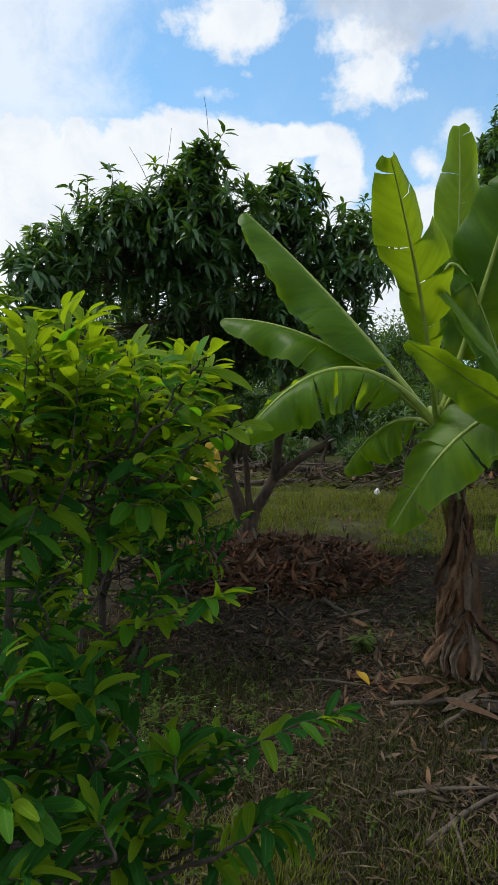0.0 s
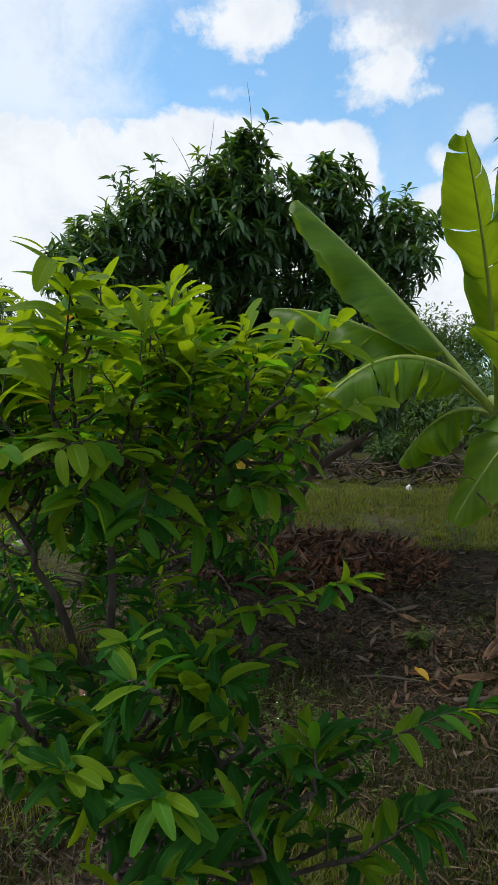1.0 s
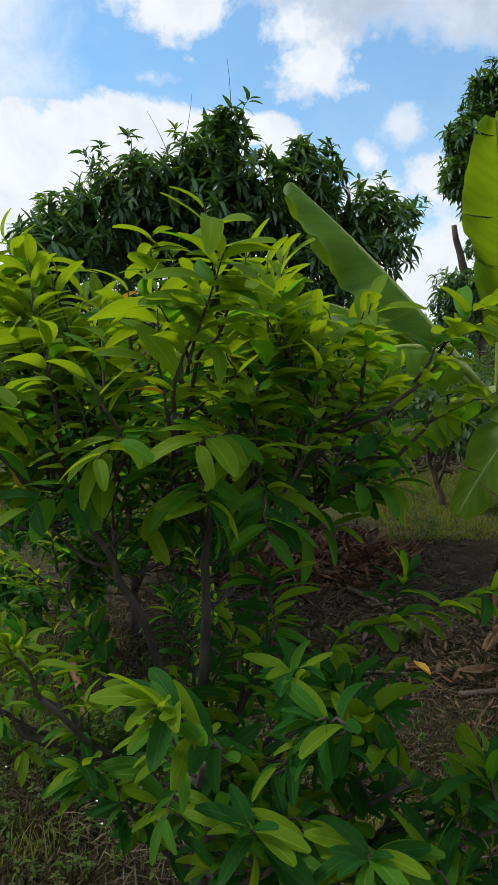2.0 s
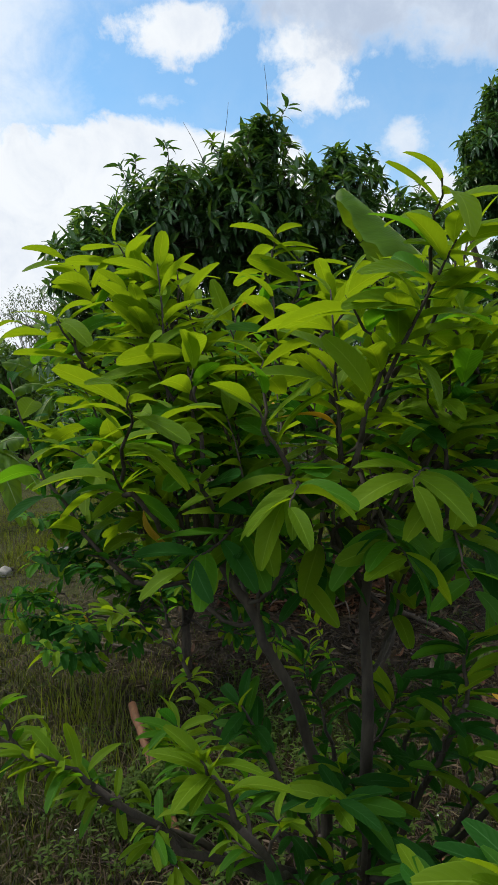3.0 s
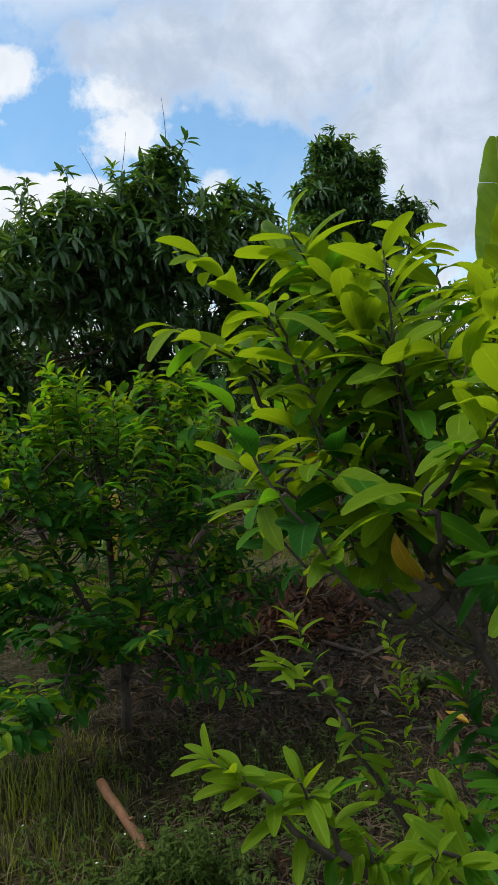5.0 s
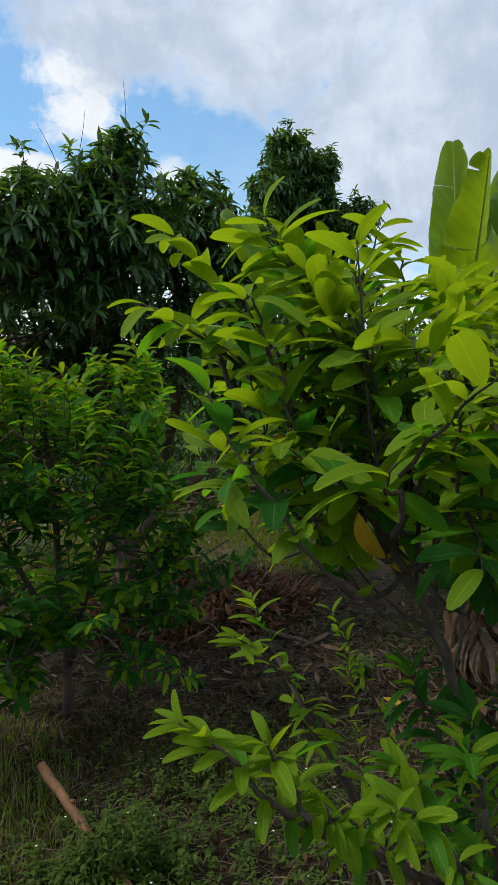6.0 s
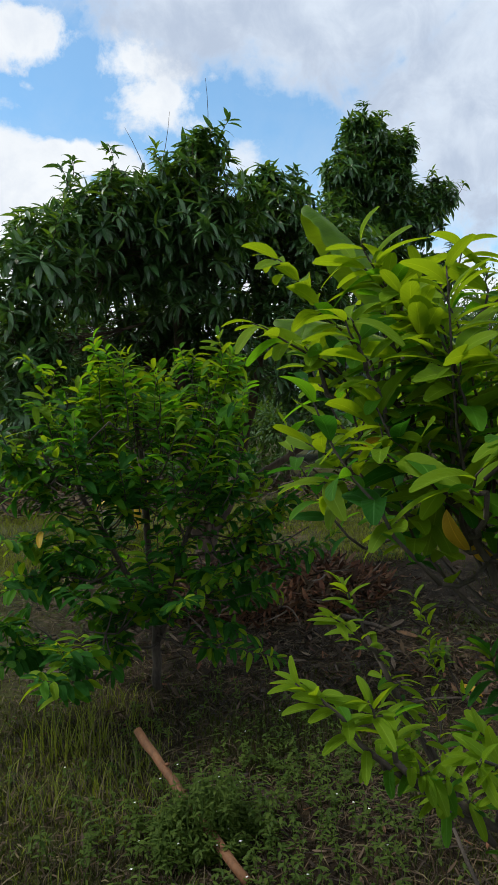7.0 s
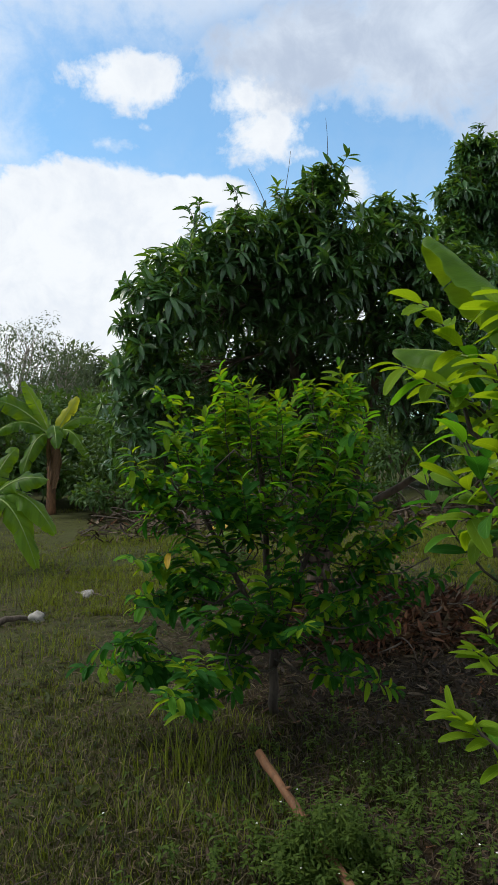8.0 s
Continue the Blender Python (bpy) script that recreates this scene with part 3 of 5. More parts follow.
# the near tree, whose two stems fork low
custard_tree("young custard apple tree with drooping bright green leaves", (-0.60, 1.63, 0.0),
    [(0.017, [(-0.60, 1.63, 0.0), (-0.605, 1.62, 0.5), (-0.60, 1.60, 1.0), (-0.585, 1.63, 1.35), (-0.52, 1.68, 1.65)]),
     (0.014, [(-0.605, 1.64, 0.0), (-0.62, 1.68, 0.5), (-0.66, 1.66, 0.92), (-0.73, 1.63, 1.16), (-0.80, 1.62, 1.31), (-0.87, 1.63, 1.43), (-0.93, 1.72, 1.62)]),
     (0.009, [(-0.60, 1.66, 0.0), (-0.57, 1.80, 0.5), (-0.50, 1.95, 1.0), (-0.35, 2.0, 1.35)])],
    [((-0.66, 1.75, 1.68), (0.36, 0.32, 0.28), 3.0), ((-1.0, 1.80, 1.66), (0.22, 0.26, 0.28), 2.8), ((-0.28, 1.88, 1.58), (0.24, 0.30, 0.27), 2.2), ((-0.46, 1.75, 1.82), (0.12, 0.14, 0.18), 0.7), ((-0.92, 1.78, 1.80), (0.12, 0.14, 0.18), 0.8), ((-0.62, 2.05, 1.62), (0.42, 0.28, 0.32), 2.2), ((-0.70, 1.66, 1.56), (0.42, 0.24, 0.16), 2.0), ((-0.2, 2.05, 1.5), (0.20, 0.25, 0.26), 1.2), ((-0.50, 1.80, 1.45), (0.36, 0.32, 0.12), 2.2)],
    [((-0.72, 1.52, 0.88), (-1.17, 1.43, 1.19), (-1.27, 1.45, 1.295), 11, 0.059, 1.2), ((-0.72, 1.52, 0.88), (-1.14, 1.42, 1.18), (-1.19, 1.4, 1.28), 12, 0.057, 1.0), ((-0.72, 1.52, 0.88), (-1.02, 1.33, 1.17), (-1.1, 1.3, 1.235), 12, 0.057, 1.0),
     ((-0.72, 1.52, 0.88), (-1.02, 1.46, 1.08), (-1.11, 1.43, 1.16), 12, 0.060, 0.7), ((-0.72, 1.52, 0.88), (-0.89, 1.5, 1.05), (-0.95, 1.5, 1.15), 12, 0.060, 0.55), ((-0.72, 1.52, 0.88), (-0.84, 1.2, 1.19), (-0.88, 1.17, 1.29), 13, 0.060, 1.1),
     ((-0.72, 1.52, 0.88), (-0.58, 0.98, 1.22), (-0.66, 0.91, 1.32), 14, 0.072, 0.6), ((-0.72, 1.52, 0.88), (-0.89, 1.4, 1.13), (-0.92, 1.4, 1.22), 10, 0.062, 0.5), ((-0.7, 1.8, 0.72), (-0.93, 1.86, 1.13), (-1.07, 1.79, 1.26), 10, 0.06, 1.0),
     ((-0.7, 1.8, 0.72), (-0.95, 1.88, 1.18), (-0.98, 1.94, 1.28), 7, 0.055, 1.0), ((-0.6, 1.7, 0.3), (-0.38, 2.2, 0.58), (-0.63, 2.25, 1.14), 0, 0.055, 1.0), ((-0.6, 1.7, 0.3), (-0.6, 2.1, 0.55), (-0.6, 2.2, 1.02), 0, 0.055, 1.0),
     ((-0.6, 1.62, 0.76), (-0.33, 1.5, 1.14), (-0.05, 1.39, 1.28), 15, 0.098, 0.6), ((-0.6, 1.62, 0.53), (-0.11, 1.35, 0.91), (0.19, 1.29, 1.07), 20, 0.088, 0.28), ((-0.6, 1.62, 0.62), (-0.27, 1.25, 1.0), (-0.41, 1.32, 1.14), 14, 0.118, 0.28),
     ((-0.6, 1.62, 0.57), (-0.14, 1.2, 0.95), (-0.14, 1.25, 1.03), 8, 0.1, 0.28), ((-0.6, 1.62, 0.68), (-0.6, 1.1, 1.06), (-0.44, 1.15, 1.01), 12, 0.09, 0.28), ((-0.6, 1.62, 0.52), (-0.23, 1.1, 0.9), (-0.28, 1.15, 0.95), 9, 0.1, 0.28),
     ((-0.6, 1.62, 0.45), (-0.06, 1.2, 0.83), (0.07, 1.2, 0.91), 12, 0.085, 0.28), ((-0.6, 1.62, 0.55), (-0.23, 1.4, 0.93), (-0.37, 1.36, 1.13), 14, 0.112, 0.28), ((-0.6, 1.62, 0.4), (-0.26, 1.2, 0.78), (-0.2, 1.2, 0.87), 9, 0.095, 0.28),
     ((-0.6, 1.62, 0.46), (-0.02, 1.25, 0.84), (0.1, 1.25, 0.89), 10, 0.085, 0.28), ((-0.6, 1.62, 0.79), (-0.46, 1.5, 1.17), (-0.48, 1.45, 1.3), 10, 0.085, 0.28), ((-0.6, 1.62, 0.73), (-0.45, 1.25, 1.11), (-0.47, 1.2, 1.22), 11, 0.085, 0.28),
     ((-0.6, 1.62, 0.76), (-0.25, 1.5, 1.14), (-0.2, 1.5, 1.28), 10, 0.085, 0.28), ((-0.6, 1.62, 0.73), (-0.78, 1.5, 1.11), (-0.83, 1.5, 1.19), 9, 0.075, 0.28), ((-0.6, 1.62, 0.8), (-0.4, 1.1, 1.18), (-0.46, 1.1, 1.19), 10, 0.085, 0.28),
     ((-0.6, 1.62, 0.62), (-0.55, 1.3, 1.0), (-0.62, 1.2, 1.12), 12, 0.085, 0.28), ((-0.6, 1.62, 0.57), (-0.5, 1.15, 0.95), (-0.55, 1.05, 1.08), 12, 0.085, 0.28), ((-0.6, 1.62, 0.67), (-0.65, 1.4, 1.05), (-0.72, 1.3, 1.15), 12, 0.08, 0.28),
     ((-0.6, 1.62, 0.62), (-0.4, 1.4, 1.0), (-0.3, 1.3, 1.1), 11, 0.095, 0.28), ((-0.6, 1.62, 0.57), (-0.35, 1.15, 0.95), (-0.4, 1.02, 1.05), 11, 0.09, 0.28), ((-0.6, 1.62, 0.47), (-0.2, 1.4, 0.85), (-0.05, 1.35, 0.98), 12, 0.09, 0.28),
     ((-0.6, 1.62, 0.47), (-0.45, 1.05, 0.85), (-0.35, 1.0, 0.95), 11, 0.09, 0.28), ((-0.6, 1.62, 0.57), (-0.75, 1.35, 0.95), (-0.8, 1.25, 1.05), 11, 0.08, 0.28),
     ((-0.6, 1.62, 0.5), (-0.58, 1.7, 0.95), (-0.52, 1.66, 1.12), 12, 0.085, 0.2), ((-0.6, 1.62, 0.5), (-0.6, 1.6, 0.9), (-0.66, 1.52, 1.06), 12, 0.085, 0.2), ((-0.6, 1.62, 0.5), (-0.5, 1.7, 1.0), (-0.44, 1.62, 1.16), 12, 0.085, 0.2), ((-0.6, 1.62, 0.5), (-0.62, 1.8, 0.95), (-0.68, 1.85, 1.12), 12, 0.085, 0.2)],
    58, 0.101, 2, 300, 0.55, 1.31, 1.88, (0.26, 0.40), (12, 17),
    [((-0.965, 1.56, 1.49), (0.10, -0.12, -1), (-0.85, -0.45, 0.1)), ((-0.86, 1.64, 1.42), (0.45, -0.1, -1), (-0.9, -0.5, 0.1)), ((-0.60, 1.62, 1.45), (0.3, -0.2, -0.9), (-0.5, -0.8, 0.2))],
    1.0,
    [((-0.66, 1.66, 1.46), (-0.68, 1.60, 1.30)), ((-0.75, 1.60, 1.50), (-0.85, 1.42, 1.42)), ((-0.60, 1.55, 1.50), (-0.62, 1.36, 1.42)), ((-0.50, 1.60, 1.48), (-0.42, 1.42, 1.40)), ((-0.90, 1.70, 1.50), (-1.06, 1.62, 1.44)), ((-0.35, 1.65, 1.50), (-0.20, 1.50, 1.42)),
     ((-0.65, 1.75, 1.50), (-0.70, 1.92, 1.42)), ((-0.80, 1.75, 1.48), (-0.92, 1.88, 1.40)), ((-0.45, 1.80, 1.50), (-0.35, 1.96, 1.42)), ((-0.55, 1.50, 1.56), (-0.50, 1.30, 1.52)), ((-0.70, 1.50, 1.56), (-0.78, 1.30, 1.52)),
     ((-0.32, 1.90, 1.50), (-0.08, 2.20, 1.84)), ((-0.32, 1.85, 1.46), (-0.06, 2.05, 1.70)), ((-0.30, 1.80, 1.40), (-0.07, 1.90, 1.56)), ((-0.32, 1.80, 1.36), (-0.08, 1.78, 1.44)), ((-0.40, 1.75, 1.50), (-0.18, 1.74, 1.78)),
     ((-0.93, 1.75, 1.68), (-0.9, 1.72, 1.95)), ((-0.93, 1.74, 1.81), (-1.05, 1.8, 1.97)), ((-0.94, 1.78, 1.69), (-1.08, 1.8, 1.85)), ((-0.98, 1.8, 1.66), (-1.15, 1.8, 1.81)), ((-1.0, 1.72, 1.49), (-1.17, 1.76, 1.63)),
     ((-0.96, 1.8, 1.48), (-1.11, 1.85, 1.5)), ((-0.89, 1.65, 1.57), (-0.91, 1.62, 1.75)), ((-0.71, 1.85, 1.8), (-0.65, 1.88, 2.0)), ((-0.87, 1.5, 1.61), (-0.88, 1.5, 1.77)), ((-0.74, 1.6, 1.7), (-0.75, 1.62, 1.89)),
     ((-0.85, 1.5, 1.49), (-0.91, 1.42, 1.62)), ((-0.65, 1.7, 1.77), (-0.53, 1.75, 1.89)), ((-0.97, 1.45, 1.53), (-1.02, 1.4, 1.61)), ((-0.89, 1.6, 1.49), (-0.94, 1.6, 1.94)), ((-0.75, 1.45, 1.54), (-0.83, 1.4, 1.71)),
     ((-0.91, 1.6, 1.48), (-1.1, 1.65, 1.73)), ((-1.02, 1.65, 1.63), (-1.13, 1.62, 1.85)), ((-0.65, 1.4, 1.6), (-0.56, 1.32, 1.84)), ((-0.61, 1.38, 1.69), (-0.51, 1.3, 1.9)), ((-0.62, 1.8, 1.73), (-0.6, 1.85, 1.94)),
     ((-0.52, 1.9, 1.71), (-0.45, 1.95, 1.98)), ((-0.73, 1.9, 1.83), (-0.71, 1.95, 2.0)), ((-0.63, 1.5, 1.59), (-0.43, 1.5, 1.66)), ((-0.65, 1.6, 1.44), (-0.42, 1.6, 1.48)), 
     ((-0.9, 1.6, 1.48), (-1.02, 1.55, 1.54)), ((-0.48, 1.6, 1.52), (-0.43, 1.6, 1.96)), ((-0.27, 1.6, 1.62), (-0.27, 1.6, 1.85)), ((-0.22, 1.5, 1.62), (-0.06, 1.46, 1.83)), ((-0.21, 1.55, 1.5), (-0.08, 1.5, 1.67)),
     ((-0.37, 1.55, 1.58), (-0.52, 1.5, 1.84)), ((-0.3, 1.6, 1.43), (-0.15, 1.6, 1.44)), ((-0.49, 1.5, 1.47), (-0.51, 1.45, 1.7)), ((-0.43, 1.9, 1.6), (-0.44, 2.0, 1.83)), ((-0.27, 1.9, 1.63), (-0.2, 2.0, 1.86)),
     ((-0.47, 1.6, 1.37), (-0.26, 1.6, 1.34))])

# the tree beyond it, leafy down to its foot
custard_tree("bushy custard apple tree with dark green lower leaves", (-1.0, 4.5, 0.0),
    [(0.030, [(-1.0, 4.5, 0.0), (-1.0, 4.48, 0.35), (-1.03, 4.45, 0.8), (-1.05, 4.45, 1.3), (-1.1, 4.4, 1.8)]),
     (0.022, [(-1.0, 4.48, 0.3), (-0.85, 4.45, 0.8), (-0.70, 4.4, 1.2), (-0.62, 4.3, 1.9)]),
     (0.020, [(-1.0, 4.48, 0.4), (-1.2, 4.35, 0.8), (-1.4, 4.25, 1.2), (-1.5, 4.2, 1.5)])],
    [((-1.25, 4.15, 1.65), (0.30, 0.35, 0.38), 2.2), ((-0.68, 4.25, 1.75), (0.30, 0.35, 0.40), 2.2), ((-1.5, 4.25, 1.35), (0.30, 0.35, 0.38), 2.0), ((-0.98, 4.2, 1.45), (0.42, 0.35, 0.42), 2.6), ((-0.45, 4.3, 1.15), (0.32, 0.35, 0.28), 1.6), ((-1.40, 4.15, 0.90), (0.38, 0.38, 0.26), 1.4), ((-0.60, 4.2, 0.72), (0.38, 0.35, 0.26), 1.2), ((-1.45, 4.0, 0.50), (0.50, 0.40, 0.18), 1.9), ((-0.2, 4.25, 0.98), (0.25, 0.3, 0.13), 1.1)],
    [((-1.0, 4.45, 0.3), (-1.25, 4.1, 0.45), (-1.6, 3.8, 0.42), 16, 0.1, 0.3), ((-1.0, 4.45, 0.4), (-1.0, 4.0, 0.6), (-0.98, 3.7, 0.76), 16, 0.1, 0.4), ((-1.0, 4.45, 0.35), (-0.7, 4.1, 0.35), (-0.45, 3.9, 0.33), 16, 0.1, 0.3), ((-1.0, 4.45, 0.4), (-0.5, 4.3, 0.75), (-0.1, 4.2, 0.85), 18, 0.1, 0.3)],
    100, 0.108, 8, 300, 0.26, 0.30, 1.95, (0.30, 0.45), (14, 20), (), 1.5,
    [((-0.6, 4.3, 1.63), (-0.67, 4.13, 2.1)), ((-0.73, 4.3, 1.61), (-0.85, 4.33, 2.05)), ((-1.2, 4.3, 1.57), (-1.28, 3.96, 2.0)), ((-1.45, 4.3, 1.7), (-1.67, 4.33, 1.97)), ((-1.53, 4.3, 1.45), (-1.58, 4.04, 1.8)),
     ((-1.64, 4.3, 1.28), (-1.82, 4.09, 1.66)), ((-1.54, 4.3, 1.23), (-1.85, 4.27, 1.44)), ((-1.47, 4.3, 1.1), (-1.76, 4.08, 1.31)), ((-1.24, 4.3, 1.16), (-1.47, 4.15, 1.41)), ((-1.16, 4.3, 1.11), (-1.26, 3.91, 1.4)),
     ((-0.87, 4.3, 1.43), (-0.93, 4.24, 1.74)), ((-0.77, 4.3, 1.2), (-0.44, 4.14, 1.43)), ((-0.77, 4.3, 1.04), (-0.4, 4.05, 1.34)), ((-0.87, 4.3, 1.25), (-0.53, 4.25, 1.94)), ((-1.55, 4.3, 0.88), (-1.87, 4.04, 1.09)),
     ((-1.47, 4.3, 0.77), (-1.86, 4.1, 0.86)), ((-1.45, 4.3, 0.67), (-1.83, 3.96, 0.83)), ((-1.1, 4.3, 0.44), (-1.08, 4.08, 0.78)), ((-1.17, 4.3, 0.5), (-1.49, 3.99, 0.71)), ((-1.1, 4.3, 0.49), (-0.99, 4.02, 0.69)),
     ((-1.56, 4.3, 0.47), (-2.18, 4.24, 0.44)), ((-1.56, 4.3, 0.45), (-1.91, 4.03, 0.4)), ((-1.56, 4.3, 0.42), (-1.73, 4.12, 0.35)), ((-0.78, 4.3, 0.5), (-0.4, 4.34, 0.27)), ((-0.84, 4.3, 0.42), (-0.62, 4.33, 0.19)),
     ((-0.78, 4.3, 0.84), (-0.21, 4.23, 0.9)), ((-0.72, 4.3, 0.75), (-0.4, 4.14, 0.85)), ((-0.83, 4.3, 0.73), (-0.6, 4.02, 0.74)), ((-1.29, 4.3, 0.96), (-1.55, 3.97, 1.13)), ((-1.03, 4.3, 1.46), (-1.09, 4.34, 1.8)),
     ((-1.33, 4.3, 1.45), (-1.41, 4.13, 1.82)), ((-1.68, 4.3, 0.56), (-2.03, 3.95, 0.62)), ((-1.11, 4.3, 1.01), (-1.25, 4.18, 1.26)), ((-0.66, 4.3, 1.43), (-0.48, 4.25, 1.68))],
    1.0, 0.017, (0.1, 0.45))


# ---- mango trees ----
MANGO_SHAPES = [leaf_shape(1.0, w_, 4, 0.35, d_, 0.03, 0.45, 1.25, 2, 20 + k) for k, (w_, d_) in enumerate(((0.28, 0.30), (0.31, 0.48), (0.27, 0.12), (0.29, 0.65)))]


def whorl(leaves, p, axis, rng, size, count, young):
    """A rosette of hanging leaves at a twig's end."""
    axis = unit(axis)
    a = unit(cross(axis, (0.3, 0.2, 0.9)))
    b = cross(axis, a)
    for i in range(count):
        g = i * 2.4 + rng.uniform(-0.3, 0.3)
        out = math.cos(g) * a + math.sin(g) * b
        d = unit(out * rng.uniform(0.8, 1.1) + axis * rng.uniform(0.0, 0.75) - UP * rng.uniform(-0.4, 0.3))
        n = unit(UP * 0.8 + out * 0.6 + axis * 0.4 + rng.normal(0, 0.2, 3))
        leaves.append((int(rng.integers(0, 4)), frame_of(p - axis * 0.09 * size / 0.2 * (i / count), d, n, size * rng.uniform(0.7, 1.15)), 1 if rng.random() < young else 0))


def mango_tree(label, base, limbs, lobes, n_whorls, size, seed, single, spikes=(), trunk_bits=()):
    rng = np.random.default_rng(seed)
    tree = thing("mango_tree", base, label, "tree", "mango trees")
    leaves, wood, nodes = [], Patch(), []
    for radius, pts in limbs:
        trunk, fine_pts = Patch(), []
        for a, b in zip(pts[:-1], pts[1:]):
            fine_pts += bend(a, b, (0, 0, 0), 5, radius * 0.12, rng)[:-1]
        fine_pts.append(np.asarray(pts[-1], float))
        m = len(fine_pts)
        tube(trunk, fine_pts, [radius * (1.15 - 0.7 * k / (m - 1)) for k in range(m)], 10)
        part("limb" if nodes else "trunk", trunk, MANGO_BARK, tree)
        nodes += fine_pts[m // 2:]
    total = sum(l[2] for l in lobes)
    for c, r, wt in lobes:
        c, r = np.array(c), np.array(r)
        near = min(nodes, key=lambda a: np.linalg.norm(a - c))
        hub = bend(near, c, (0, 0, 0.1 * size), 6, 0.02, rng)
        tube(wood, hub, [size * (0.12 - 0.012 * k) for k in range(6)], 6)
        for _ in range(round(n_whorls * wt / total)):
            g = unit(rng.normal(0, 1, 3))
            if g[2] < -0.5 and rng.random() < 0.5:
                g[2] = -g[2]
            k = rng.uniform(0.55, 1.08) if rng.random() < 0.8 else rng.uniform(0.2, 0.6)
            p = c + r * g * k
            axis = unit(g * (1, 1, 0.7) + UP * 0.35)
            if rng.random() < 0.35:
                tube(wood, bend(hub[int(rng.integers(2, 6))], p, (0, 0, -0.2 * size), 5), [size * 0.035, size * 0.03, size * 0.025, size * 0.02, size * 0.015], 4)
            else:
                tube(wood, bend(p - axis * 1.6 * size, p, (0, 0, 0), 3), [size * 0.03, size * 0.025, size * 0.015], 4)
            top = g[2] > 0.35
            whorl(leaves, p, axis, rng, size * rng.uniform(0.75, 1.15), int(rng.integers(8, 14)), 0.24 if top else 0.05)
            if g[2] > 0.1 and k > 0.9 and rng.random() < 0.22:
                # a young shoot that stands out of the crown
                q = p + unit(g * 0.6 + UP * 1.0 + rng.normal(0, 0.2, 3)) * size * rng.uniform(0.6, 1.3)
                tube(wood, bend(p, q, rng.normal(0, 0.1 * size, 3), 4), [size * 0.03, size * 0.026, size * 0.02, size * 0.014], 5)
                fresh = 0.8 if rng.random() < 0.4 else 0.1
                whorl(leaves, q, q - p, rng, size * 0.85, int(rng.integers(6, 10)), fresh)
                whorl(leaves, (p + q) / 2, q - p, rng, size * 0.8, 3, fresh)
    for a, b in spikes:
        tube(wood, bend(a, b, (0.02, 0, 0.0), 6), [0.0038, 0.0034, 0.003, 0.0024, 0.0018, 0.0012], 5)
    tagged(part("branchwork", wood, MANGO_BARK, tree), kind="stuff")
    leaves.sort(key=lambda l: l[1][1, 3])
    mats = [MANGO, MANGO_YOUNG]
    meshes = {}
    for shape, m, mat in leaves[:single]:
        if (shape, mat) not in meshes:
            p = Patch()
            lay(p, MANGO_SHAPES[shape], np.eye(4))
            meshes[shape, mat] = p.mesh("leaf", [mats[mat]])
        ob = part("leaf", meshes[shape, mat], None, tree)
        ob.matrix_basis = Matrix(m.tolist())
    crown = Patch()
    lay_all(crown, leaves[single:], MANGO_SHAPES)
    tagged(part("crown", crown, mats, tree), kind="stuff")
    return tree


mango_tree("round mango tree with drooping dark glossy leaves", (-0.04, 7.4, 0.0),
    [(0.078, [(-0.04, 7.4, -0.02), (-0.05, 7.4, 0.25), (-0.20, 7.3, 0.7), (-0.28, 7.1, 1.3), (-0.40, 6.6, 2.1), (-0.45, 6.2, 2.8)]),
     (0.066, [(0.0, 7.4, 0.05), (0.06, 7.4, 0.35), (0.28, 7.3, 0.75), (0.33, 7.1, 1.25), (0.35, 6.6, 2.0), (0.3, 6.2, 2.7)]),
     (0.044, [(0.27, 7.3, 0.74), (0.55, 7.1, 0.98), (0.95, 6.9, 1.25), (1.3, 6.7, 1.7)]),
     (0.04, [(0.0, 7.38, 0.3), (-0.02, 7.3, 0.8), (-0.1, 7.0, 1.5)])],
    [((-0.45, 6.35, 2.75), (1.25, 0.9, 0.62), 6), ((-0.40, 5.6, 3.05), (0.52, 0.42, 0.48), 2.9), ((-0.36, 5.5, 3.52), (0.15, 0.15, 0.16), 0.35), ((-0.62, 5.6, 3.32), (0.14, 0.15, 0.14), 0.25), ((0.36, 6.05, 3.08), (0.40, 0.45, 0.46), 2.2), ((0.30, 6.0, 3.50), (0.12, 0.15, 0.16), 0.3), ((0.95, 6.1, 2.80), (0.40, 0.5, 0.52), 2.2), ((-1.06, 5.6, 2.94), (0.48, 0.45, 0.42), 2.4), ((-1.55, 5.35, 2.55), (0.36, 0.45, 0.46), 2.0), ((-1.72, 5.6, 2.05), (0.36, 0.45, 0.42), 1.5), ((0.95, 6.4, 1.80), (0.45, 0.6, 0.55), 2.2), ((-1.6, 5.8, 1.65), (0.48, 0.55, 0.45), 1.8), ((-0.45, 7.05, 2.15), (1.35, 0.40, 0.75), 7.5), ((-0.6, 6.0, 2.95), (0.8, 0.5, 0.35), 2.2), ((0.45, 6.1, 2.3), (0.5, 0.6, 0.6), 2.2), ((-0.7, 5.9, 3.0), (0.45, 0.4, 0.35), 1.5)],
    2700, 0.130, 11, 300, [((-0.34, 5.6, 3.5), (-0.36, 5.45, 4.02)), ((-0.75, 5.55, 3.2), (-0.62, 5.5, 3.78)), ((-0.75, 5.55, 3.2), (-0.95, 5.45, 3.62))])

